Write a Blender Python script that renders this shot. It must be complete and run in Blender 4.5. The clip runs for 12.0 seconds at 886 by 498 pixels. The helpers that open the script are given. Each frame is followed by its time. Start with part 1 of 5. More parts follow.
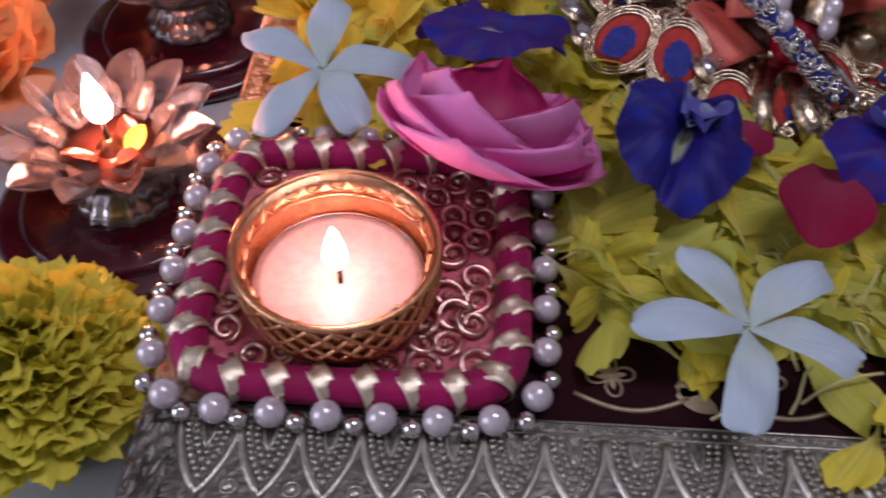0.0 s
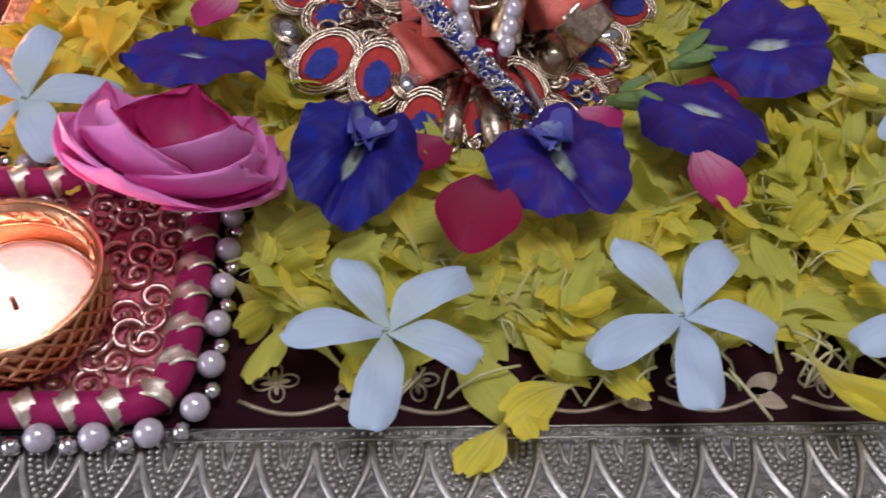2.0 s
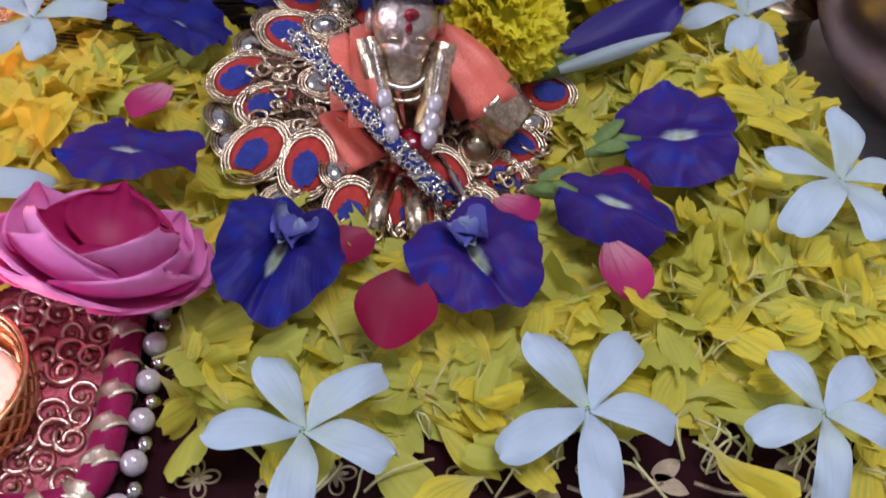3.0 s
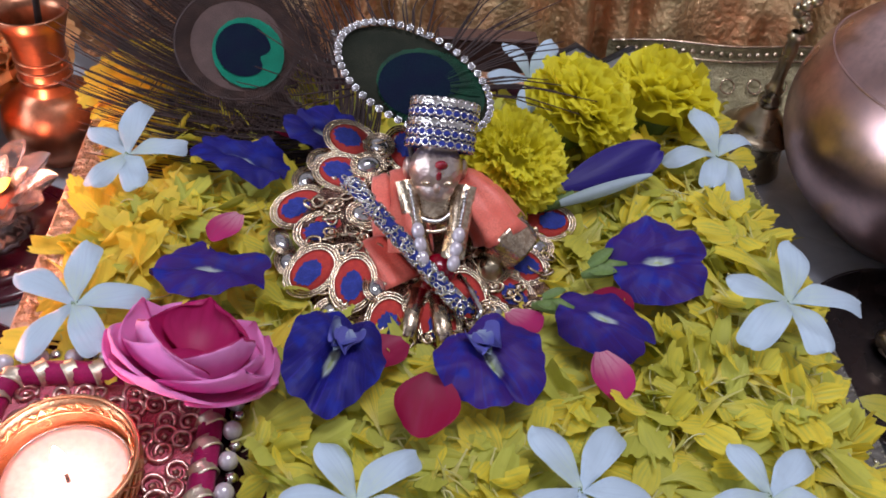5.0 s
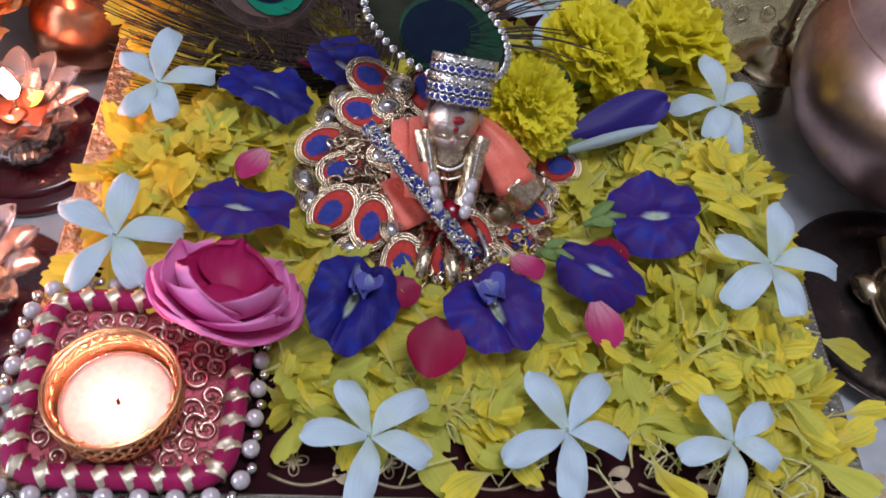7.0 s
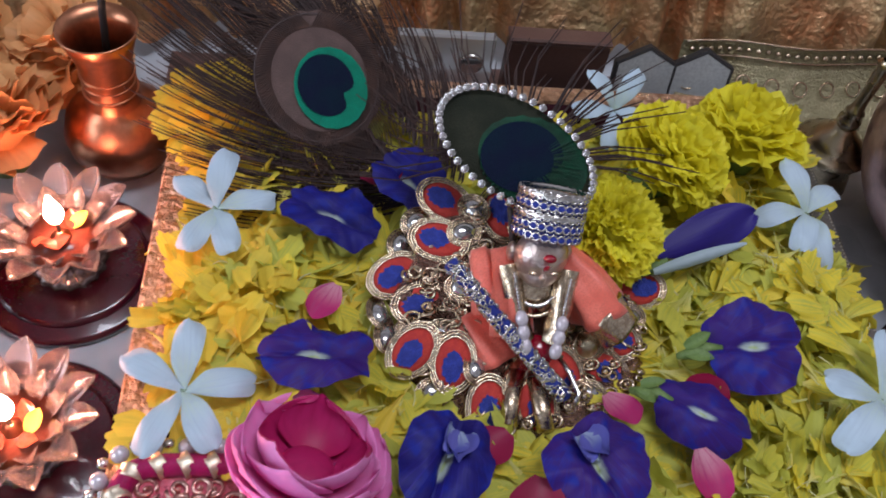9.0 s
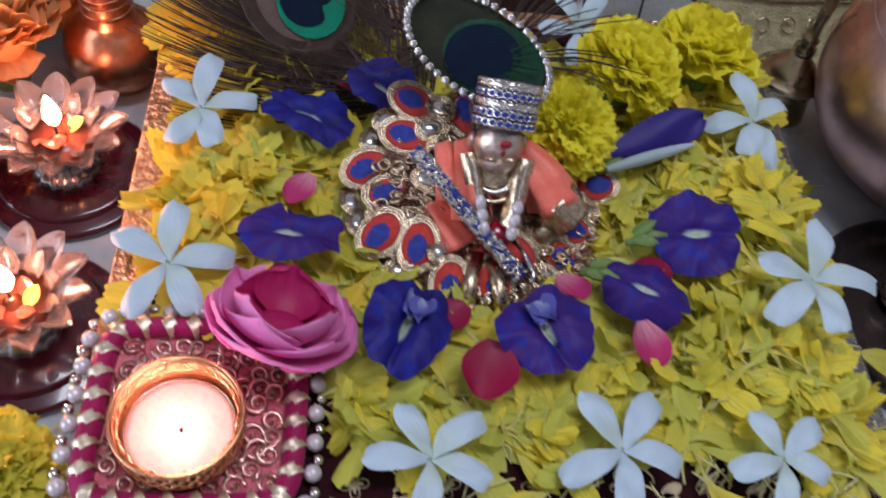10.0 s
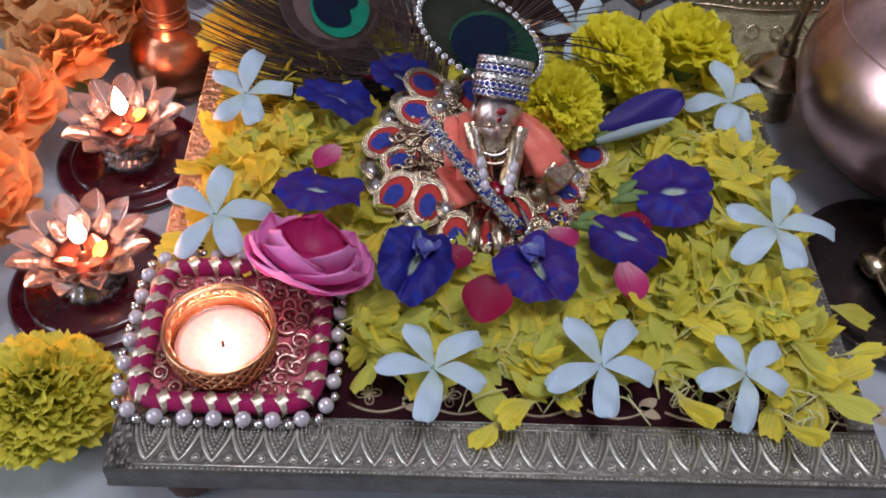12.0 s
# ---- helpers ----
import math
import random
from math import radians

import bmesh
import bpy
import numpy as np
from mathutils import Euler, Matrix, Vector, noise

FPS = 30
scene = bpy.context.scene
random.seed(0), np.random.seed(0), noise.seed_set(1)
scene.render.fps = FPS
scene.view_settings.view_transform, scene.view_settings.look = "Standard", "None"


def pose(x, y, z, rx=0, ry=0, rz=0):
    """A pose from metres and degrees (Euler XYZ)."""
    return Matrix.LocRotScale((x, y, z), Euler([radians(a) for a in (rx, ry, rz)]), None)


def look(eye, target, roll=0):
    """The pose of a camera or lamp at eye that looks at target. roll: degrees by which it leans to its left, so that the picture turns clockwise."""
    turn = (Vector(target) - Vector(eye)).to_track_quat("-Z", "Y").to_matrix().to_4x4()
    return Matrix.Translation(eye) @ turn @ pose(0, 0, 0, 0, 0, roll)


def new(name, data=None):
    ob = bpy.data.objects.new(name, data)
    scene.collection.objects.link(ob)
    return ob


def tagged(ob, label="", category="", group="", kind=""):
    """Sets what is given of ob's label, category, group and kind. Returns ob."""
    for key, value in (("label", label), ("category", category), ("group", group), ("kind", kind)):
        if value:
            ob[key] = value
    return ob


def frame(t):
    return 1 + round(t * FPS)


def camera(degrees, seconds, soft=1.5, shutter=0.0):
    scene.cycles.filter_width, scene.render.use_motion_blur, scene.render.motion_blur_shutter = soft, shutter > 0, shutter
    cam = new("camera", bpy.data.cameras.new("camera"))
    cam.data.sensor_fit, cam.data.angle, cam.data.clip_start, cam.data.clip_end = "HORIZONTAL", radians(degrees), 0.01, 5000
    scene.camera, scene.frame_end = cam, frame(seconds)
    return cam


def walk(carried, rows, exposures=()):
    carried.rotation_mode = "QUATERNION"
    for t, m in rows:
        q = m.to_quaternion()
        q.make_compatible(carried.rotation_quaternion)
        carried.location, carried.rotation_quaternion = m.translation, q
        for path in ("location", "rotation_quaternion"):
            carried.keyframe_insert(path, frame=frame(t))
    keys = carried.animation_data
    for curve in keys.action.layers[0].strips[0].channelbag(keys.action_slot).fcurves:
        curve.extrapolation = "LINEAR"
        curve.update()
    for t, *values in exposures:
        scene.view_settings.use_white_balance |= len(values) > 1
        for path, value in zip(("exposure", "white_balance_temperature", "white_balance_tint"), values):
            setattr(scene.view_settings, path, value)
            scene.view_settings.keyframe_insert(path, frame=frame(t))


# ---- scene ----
cam = camera(53.5, 12.0, soft=1.75, shutter=0.4)
PATH = [
    (0, (0.062, -0.065, 0.209), (0.03, 1.219, -1.324), 1.9),
    (0.5, (0.082, -0.067, 0.212), (0.109, 1.213, -1.325), 2.8),
    (1, (0.094, -0.071, 0.218), (0.145, 1.214, -1.314), 3.4),
    (1.5, (0.106, -0.07, 0.222), (0.262, 1.189, -1.324), 6.8),
    (2, (0.119, -0.07, 0.224), (0.267, 1.209, -1.307), 5.3),
    (2.5, (0.134, -0.066, 0.229), (0.31, 1.215, -1.297), 5.6),
    (3, (0.131, -0.063, 0.244), (0.347, 1.249, -1.249), 7.0),
    (3.5, (0.126, -0.067, 0.253), (0.341, 1.285, -1.205), 7.0),
    (5.5, (0.119, -0.112, 0.303), (0.304, 1.334, -1.066), 7.2),
    (6, (0.123, -0.129, 0.313), (0.27, 1.262, -1.117), 7.3),
    (6.5, (0.118, -0.112, 0.336), (0.292, 1.161, -1.196), 9.4),
    (8.5, (0.085, -0.018, 0.336), (0.357, 1.062, -1.325), 12.7),
    (9, (0.075, -0.028, 0.343), (0.315, 1.163, -1.246), 11.0),
    (9.5, (0.072, -0.044, 0.339), (0.284, 1.117, -1.276), 10.9),
    (10, (0.088, -0.077, 0.343), (0.321, 1.097, -1.259), 11.3),
    (10.5, (0.105, -0.112, 0.348), (0.345, 1.081, -1.239), 10.7),
    (11, (0.108, -0.128, 0.354), (0.28, 1.146, -1.178), 7.8),
    (11.5, (0.104, -0.137, 0.358), (0.207, 1.156, -1.164), 6.2),
    (12, (0.103, -0.147, 0.357), (0.219, 1.143, -1.167), 6.2),
]
walk(cam, [(t, look(eye, target, roll)) for t, eye, target, roll in PATH],
     exposures=[(0, -0.62, 6450, 30), (1.2, -0.42, 6450, 29), (2.5, 0.0, 6350, 23), (3.5, 0.10, 6350, 23), (6.0, 0.05, 6350, 18), (9.0, -0.06, 6250, 16), (12.0, -0.10, 6350, 18)])

# ---- world and lights ----
world = bpy.data.worlds.new("room_world")
scene.world = world
world.use_nodes = True
world.node_tree.nodes["Background"].inputs[0].default_value = (0.55, 0.65, 0.8, 1)
world.node_tree.nodes["Background"].inputs[1].default_value = 0.12


def area_lamp(name, eye, target, sx, sy, watts, colour):
    d = bpy.data.lights.new(name, "AREA")
    d.shape, d.size, d.size_y, d.energy, d.color = "RECTANGLE", sx, sy, watts, colour
    ob = new(name, d)
    ob.matrix_world = look(eye, target)
    return ob


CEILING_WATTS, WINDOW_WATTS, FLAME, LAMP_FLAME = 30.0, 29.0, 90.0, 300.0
area_lamp("ceiling_lamp_light", (0.50, 0.12, 2.33), (0.50, 0.12, 0), 1.15, 0.55, CEILING_WATTS, (0.90, 0.93, 1.0))
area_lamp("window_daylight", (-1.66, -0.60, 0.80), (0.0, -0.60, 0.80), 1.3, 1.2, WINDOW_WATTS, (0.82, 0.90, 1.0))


# ---- materials ----
def tree(name):
    m = bpy.data.materials.new(name)
    m.use_nodes = True
    nt = m.node_tree
    return m, nt, nt.nodes["Principled BSDF"]


def link(nt, a, b):
    nt.links.new(a, b)


def mixed(nt, fac, a, b):
    n = nt.nodes.new("ShaderNodeMix")
    n.data_type = "RGBA"
    if isinstance(fac, (int, float)):
        n.inputs[0].default_value = fac
    else:
        link(nt, fac, n.inputs[0])
    for k, v in ((6, a), (7, b)):
        if isinstance(v, tuple):
            n.inputs[k].default_value = (*v[:3], 1)
        else:
            link(nt, v, n.inputs[k])
    return n.outputs[2]


def ramp(nt, src, lo, hi):
    n = nt.nodes.new("ShaderNodeMapRange")
    n.interpolation_type = "SMOOTHSTEP"
    n.inputs[1].default_value, n.inputs[2].default_value = lo, hi
    link(nt, src, n.inputs[0])
    return n.outputs[0]


def noise_of(nt, scale, detail=4.0, coords=None):
    n = nt.nodes.new("ShaderNodeTexNoise")
    n.inputs["Scale"].default_value, n.inputs["Detail"].default_value = scale, detail
    if coords is None:
        coords = nt.nodes.new("ShaderNodeTexCoord").outputs["Object"]
    link(nt, coords, n.inputs["Vector"])
    return n.outputs[0]


def bump(nt, p, height, strength, distance=0.001):
    n = nt.nodes.new("ShaderNodeBump")
    n.inputs["Strength"].default_value, n.inputs["Distance"].default_value = strength, distance
    link(nt, height, n.inputs["Height"])
    link(nt, n.outputs[0], p.inputs["Normal"])


def surface(name, a, b, rough=0.5, metal=0.0, scale=60.0, fine=400.0, relief=0.3, depth=0.0006, rough2=None, **extra):
    """Two-scale varied surface."""
    m, nt, p = tree(name)
    coarse = noise_of(nt, scale)
    grain = noise_of(nt, fine, 6)
    c = mixed(nt, ramp(nt, coarse, 0.35, 0.65), a, b)
    c = mixed(nt, ramp(nt, grain, 0.3, 0.8), c, tuple(0.5 * (x + y) * 0.8 for x, y in zip(a, b)))
    link(nt, c, p.inputs["Base Color"])
    p.inputs["Metallic"].default_value = metal
    r = nt.nodes.new("ShaderNodeMapRange")
    r.inputs[3].default_value, r.inputs[4].default_value = rough, rough2 if rough2 is not None else min(1, rough + 0.15)
    link(nt, coarse, r.inputs[0])
    link(nt, r.outputs[0], p.inputs["Roughness"])
    bump(nt, p, grain, relief, depth)
    for key, value in extra.items():
        p.inputs[key.replace("_", " ")].default_value = value
    return m


def own_random(nt):
    """One value per loose piece: island and object together."""
    g = nt.nodes.new("ShaderNodeNewGeometry").outputs["Random Per Island"]
    o = nt.nodes.new("ShaderNodeObjectInfo").outputs["Random"]
    n = nt.nodes.new("ShaderNodeMath")
    n.operation = "ADD"
    link(nt, g, n.inputs[0]), link(nt, o, n.inputs[1])
    f = nt.nodes.new("ShaderNodeMath")
    f.operation = "FRACT"
    link(nt, n.outputs[0], f.inputs[0])
    return f.outputs[0]


def uv_parts(nt):
    n = nt.nodes.new("ShaderNodeSeparateXYZ")
    link(nt, nt.nodes.new("ShaderNodeTexCoord").outputs["UV"], n.inputs[0])
    return n.outputs[0], n.outputs[1]


def petal_surface(name, base, tip, other, rough=0.55, see_through=0.3, vein=0.25, spread=(0.2, 0.9), streak=0.92):
    """Petal: base to tip colour along v, changed piece by piece, with long veins and light passing through."""
    m, nt, p = tree(name)
    u, v = uv_parts(nt)
    c = mixed(nt, ramp(nt, v, 0.05, 0.7), base, tip)
    c = mixed(nt, ramp(nt, own_random(nt), *spread), c, other)
    w = nt.nodes.new("ShaderNodeTexNoise")
    w.inputs["Scale"].default_value = 9.0
    s = nt.nodes.new("ShaderNodeCombineXYZ")
    st = nt.nodes.new("ShaderNodeMath")
    st.operation = "MULTIPLY"
    st.inputs[1].default_value = 0.12
    link(nt, v, st.inputs[0]), link(nt, u, s.inputs[0]), link(nt, st.outputs[0], s.inputs[1]), link(nt, s.outputs[0], w.inputs[0])
    c = mixed(nt, ramp(nt, w.outputs[0], 0.48, 0.70), c, tuple(x * streak for x in other))
    blotch = noise_of(nt, 220.0)
    c2 = mixed(nt, ramp(nt, blotch, 0.5, 0.9), c, tuple(x * 0.86 for x in other))
    link(nt, c2, p.inputs["Base Color"])
    p.inputs["Roughness"].default_value = rough
    p.inputs["Specular IOR Level"].default_value = 0.3
    bump(nt, p, w.outputs[0], vein, 0.0006)
    t = nt.nodes.new("ShaderNodeBsdfTranslucent")
    link(nt, c2, t.inputs[0])
    mx = nt.nodes.new("ShaderNodeMixShader")
    mx.inputs[0].default_value = see_through
    link(nt, p.outputs[0], mx.inputs[1]), link(nt, t.outputs[0], mx.inputs[2])
    link(nt, mx.outputs[0], nt.nodes["Material Output"].inputs[0])
    return m


def math_node(nt, op, a, b=None):
    n = nt.nodes.new("ShaderNodeMath")
    n.operation = op
    for k, v in enumerate((a, b)):
        if isinstance(v, (int, float)):
            n.inputs[k].default_value = v
        elif v is not None:
            link(nt, v, n.inputs[k])
    return n.outputs[0]


def flat_vector(nt, x, y):
    n = nt.nodes.new("ShaderNodeCombineXYZ")
    link(nt, x, n.inputs[0]), link(nt, y, n.inputs[1])
    return n.outputs[0]


def pea_surface():
    """Deep blue banner: veins fan out from the stalk, pale streak along the middle."""
    m, nt, p = tree("butterfly_pea_petal")
    u, v = uv_parts(nt)
    c = mixed(nt, ramp(nt, own_random(nt), 0.1, 0.9), (0.014, 0.012, 0.17), (0.055, 0.014, 0.18))
    ang = math_node(nt, "ARCTAN2", u, math_node(nt, "ADD", v, 0.75))
    far = math_node(nt, "MULTIPLY", v, 0.35)
    vein = nt.nodes.new("ShaderNodeTexNoise")
    vein.inputs["Scale"].default_value, vein.inputs["Detail"].default_value = 1.0, 3.0
    link(nt, flat_vector(nt, math_node(nt, "MULTIPLY", ang, 24.0), far), vein.inputs["Vector"])
    c = mixed(nt, ramp(nt, vein.outputs[0], 0.50, 0.72), c, (0.034, 0.022, 0.27))
    c = mixed(nt, ramp(nt, noise_of(nt, 160.0), 0.45, 0.75), c, (0.010, 0.022, 0.30))
    ln = nt.nodes.new("ShaderNodeVectorMath")
    ln.operation = "LENGTH"
    link(nt, flat_vector(nt, math_node(nt, "MULTIPLY", u, 3.0), math_node(nt, "ADD", v, -0.04)), ln.inputs[0])
    wob = math_node(nt, "ADD", ln.outputs["Value"], math_node(nt, "MULTIPLY", vein.outputs[0], 0.16))
    c = mixed(nt, ramp(nt, wob, 0.46, 0.26), c, (0.50, 0.58, 0.56))
    c = mixed(nt, ramp(nt, wob, 0.22, 0.14), c, (0.46, 0.56, 0.30))
    link(nt, c, p.inputs["Base Color"])
    p.inputs["Roughness"].default_value = 0.5
    p.inputs["Specular IOR Level"].default_value = 0.25
    bump(nt, p, vein.outputs[0], 0.4, 0.0008)
    t = nt.nodes.new("ShaderNodeBsdfTranslucent")
    link(nt, c, t.inputs[0])
    mx = nt.nodes.new("ShaderNodeMixShader")
    mx.inputs[0].default_value = 0.2
    link(nt, p.outputs[0], mx.inputs[1]), link(nt, t.outputs[0], mx.inputs[2])
    link(nt, mx.outputs[0], nt.nodes["Material Output"].inputs[0])
    return m


def glow(name, colour, strength):
    m, nt, p = tree(name)
    p.inputs["Base Color"].default_value = (0, 0, 0, 1)
    p.inputs["Emission Color"].default_value = (*colour, 1)
    p.inputs["Emission Strength"].default_value = strength
    return m


def clear_glass(name, tint, rough=0.06, trans=0.9):
    m, nt, p = tree(name)
    p.inputs["Base Color"].default_value = (*tint, 1)
    p.inputs["Roughness"].default_value = rough
    p.inputs["Transmission Weight"].default_value = trans
    p.inputs["IOR"].default_value = 1.46
    bump(nt, p, noise_of(nt, 300.0), 0.25, 0.0008)
    return m


M_floor = surface("pale_marble", (0.44, 0.48, 0.53), (0.52, 0.56, 0.60), 0.18, 0, 6, 60, 0.05)
M_wall = surface("painted_plaster", (0.52, 0.49, 0.48), (0.56, 0.53, 0.51), 0.8, 0, 3, 80, 0.2)
M_velvet = surface("maroon_velvet", (0.018, 0.003, 0.005), (0.030, 0.004, 0.008), 0.8, 0, 60, 1500, 0.4, 0.0004, Specular_IOR_Level=0.15)
# Ground darker than the raised lines: relief contrast is put into both colours.
M_silver = surface("embossed_silver_foil", (0.20, 0.19, 0.168), (0.125, 0.118, 0.105), 0.36, 1.0, 70, 500, 0.6, 0.0008)
M_silver_line = surface("raised_silver", (0.62, 0.60, 0.53), (0.42, 0.41, 0.36), 0.27, 1.0, 120, 900, 0.25, 0.0003)
# Orange tint: the lamps' glow on the foil is put into its colour.
M_foil_lamplit = surface("crinkled_foil_lamplit", (0.86, 0.58, 0.40), (0.62, 0.38, 0.25), 0.22, 1.0, 110, 300, 1.0, 0.006)
M_wood = surface("dark_wood", (0.05, 0.025, 0.018), (0.09, 0.045, 0.03), 0.45, 0, 30, 500, 0.3)
M_inlay = surface("pale_gold_print", (0.50, 0.40, 0.27), (0.36, 0.28, 0.19), 0.4, 0.5, 150, 900, 0.3)
M_petal = petal_surface("marigold_petal_yellow", (0.78, 0.75, 0.36), (0.90, 0.74, 0.07), (0.60, 0.62, 0.11), see_through=0.38, spread=(0.25, 0.95), vein=0.5, streak=0.95)
M_petal_gold = petal_surface("marigold_petal_golden", (0.78, 0.64, 0.18), (0.90, 0.66, 0.07), (0.86, 0.68, 0.08))
M_gap_shade = surface("gap_shade_sheet", (0.30, 0.24, 0.02), (0.16, 0.15, 0.02), 0.8, 0, 120, 500, 0.8, 0.002)
M_orange = petal_surface("marigold_petal_orange", (0.64, 0.28, 0.09), (0.82, 0.43, 0.18), (0.76, 0.39, 0.15), see_through=0.25, vein=0.2)
M_lemon = petal_surface("marigold_petal_lemon", (0.80, 0.76, 0.06), (0.97, 0.92, 0.07), (0.94, 0.86, 0.06), see_through=0.42)
M_lime = petal_surface("marigold_petal_lime", (0.58, 0.54, 0.05), (0.80, 0.72, 0.09), (0.70, 0.66, 0.08))
M_green = surface("green_calyx", (0.10, 0.18, 0.04), (0.16, 0.24, 0.07), 0.5, 0, 200, 900)
M_white = petal_surface("jasmine_petal", (0.52, 0.64, 0.54), (0.54, 0.67, 0.77), (0.52, 0.65, 0.76), 0.5, 0.22, 0.3, streak=0.95)
M_pea = pea_surface()
M_pea_wing = petal_surface("pea_wing", (0.34, 0.42, 0.58), (0.10, 0.11, 0.44), (0.13, 0.13, 0.46), 0.5, 0.2)
M_rose = petal_surface("pink_rose_petal", (0.98, 0.26, 0.60), (1.0, 0.40, 0.78), (0.99, 0.33, 0.72), 0.45, 0.30, 0.05, streak=1.0)
M_pea_side = petal_surface("pea_banner_outside", (0.10, 0.14, 0.30), (0.018, 0.018, 0.21), (0.030, 0.018, 0.20), 0.5, 0.2, 0.4)
M_pea_pale = petal_surface("pea_keel", (0.36, 0.50, 0.22), (0.46, 0.54, 0.64), (0.40, 0.50, 0.55), 0.5, 0.2)
M_rose_in = petal_surface("magenta_rose_petal", (0.50, 0.008, 0.10), (0.58, 0.025, 0.18), (0.54, 0.018, 0.14), 0.45, 0.25, 0.12)
M_red = petal_surface("crimson_rose_petal", (0.28, 0.03, 0.07), (0.31, 0.004, 0.045), (0.35, 0.012, 0.07), 0.45, 0.25, 0.12)
M_pinkp = petal_surface("pink_loose_petal", (0.62, 0.26, 0.34), (0.52, 0.03, 0.16), (0.52, 0.045, 0.19), 0.45, 0.25, 0.12)
M_magenta = surface("magenta_satin", (0.38, 0.001, 0.095), (0.27, 0.001, 0.065), 0.5, 0, 150, 1600, 0.5, 0.0004, Sheen_Weight=0.08, Specular_IOR_Level=0.3)
# Mat backing pink, deepened by the candle's red glow put into its colour.
M_pinkglow = surface("pink_glow_backing", (0.80, 0.22, 0.27), (0.66, 0.12, 0.18), 0.30, 0.1, 120, 500, 0.8, 0.002)
# Holder gold, reddened: the candlelight on it is part of this colour.
M_gold = surface("gold_filigree", (0.90, 0.48, 0.26), (0.72, 0.34, 0.17), 0.22, 1.0, 200, 900, 0.4, 0.0004)
M_palegold = surface("pale_gold_ribbon", (0.86, 0.76, 0.60), (0.74, 0.62, 0.46), 0.28, 0.85, 200, 1500, 0.5, 0.0004)
# Curl gold turned rosy: pink reflections are put into its colour.
M_gold_pinkglow = surface("pinkglow_curl_gold", (0.86, 0.58, 0.50), (0.70, 0.40, 0.34), 0.22, 1.0, 200, 900, 0.4, 0.0004)
M_pearl = surface("pearl", (0.66, 0.61, 0.65), (0.58, 0.53, 0.58), 0.12, 0.25, 200, 900, 0.05, Coat_Weight=0.6)
M_bead = surface("silver_bead", (0.75, 0.74, 0.72), (0.6, 0.58, 0.56), 0.1, 1.0, 200, 900, 0.1)
M_wax = surface("white_wax", (0.62, 0.50, 0.47), (0.58, 0.46, 0.43), 0.35, 0, 100, 500, 0.05, Subsurface_Weight=0.35, Subsurface_Scale=0.004)
M_wick = surface("burnt_wick", (0.02, 0.015, 0.012), (0.05, 0.03, 0.02), 0.9, 0)
M_flame = glow("flame", (1.0, 0.46, 0.36), FLAME)
M_lampflame = glow("lamp_flame", (1.0, 0.37, 0.21), LAMP_FLAME)
M_glass = clear_glass("pressed_glass", (1.0, 0.91, 0.88), 0.06, 0.95)
M_footglass = surface("silvered_glass", (0.66, 0.62, 0.62), (0.40, 0.35, 0.36), 0.08, 0.85, 120, 500, 0.15, 0.0006)
M_oil = surface("lamp_oil", (0.22, 0.06, 0.035), (0.15, 0.035, 0.02), 0.1, 0, 100, 600, 0.1)
M_maroon = surface("maroon_lacquer", (0.075, 0.004, 0.014), (0.055, 0.003, 0.010), 0.12, 0, 40, 800, 0.04, Coat_Weight=0.5)
M_copper = surface("copper", (0.62, 0.27, 0.15), (0.48, 0.20, 0.11), 0.26, 1.0, 40, 300, 0.12, 0.0004)
M_oldcopper = surface("worn_copper", (0.74, 0.52, 0.49), (0.60, 0.39, 0.36), 0.20, 1.0, 25, 260, 0.12, 0.0005, 0.42)
# Near-black surface inside the large pot's mouth.
M_dark_inside = surface("dark_inside", (0.006, 0.005, 0.006), (0.014, 0.011, 0.012), 0.6, 0.3, 50, 300)
M_brass = surface("aged_brass", (0.60, 0.51, 0.36), (0.42, 0.35, 0.23), 0.2, 1.0, 60, 400, 0.2, 0.0004)
M_steel = surface("dark_plate", (0.10, 0.085, 0.085), (0.07, 0.06, 0.062), 0.2, 0.9, 50, 400, 0.1)
M_coral = surface("coral_satin", (0.92, 0.22, 0.15), (0.82, 0.15, 0.10), 0.38, 0, 120, 1500, 0.4, 0.0004, Sheen_Weight=0.15)
M_blue = surface("blue_thread", (0.02, 0.045, 0.36), (0.012, 0.025, 0.22), 0.6, 0, 300, 1600, 0.9, 0.0008)
M_redthread = surface("red_thread", (0.62, 0.05, 0.03), (0.48, 0.03, 0.025), 0.6, 0, 300, 1600, 0.9, 0.0008)
M_goldthread = surface("gold_thread", (0.80, 0.68, 0.50), (0.42, 0.30, 0.20), 0.14, 1.0, 600, 900, 0.35, 0.0006)
M_sequin = surface("gold_sequins", (0.50, 0.32, 0.24), (0.16, 0.07, 0.05), 0.18, 0.85, 420, 520, 1.0, 0.004)
M_face = surface("silver_face", (0.86, 0.76, 0.70), (0.60, 0.46, 0.40), 0.22, 0.95, 110, 500, 0.5, 0.0012)
M_ruby = surface("red_bead", (0.32, 0.004, 0.02), (0.24, 0.003, 0.016), 0.08, 0, 100, 600, 0.02, Coat_Weight=0.5)
M_crystal = surface("cut_crystal", (0.62, 0.62, 0.62), (0.45, 0.44, 0.44), 0.06, 0.85, 300, 900, 0.1)
M_barb = surface("feather_barb", (0.026, 0.017, 0.017), (0.065, 0.038, 0.032), 0.5, 0.0, 60, 700, 0.3, Specular_IOR_Level=0.25)
M_fbrown = surface("feather_bronze", (0.115, 0.070, 0.060), (0.080, 0.048, 0.042), 0.5, 0.4, 80, 1500, 0.7, 0.0008)
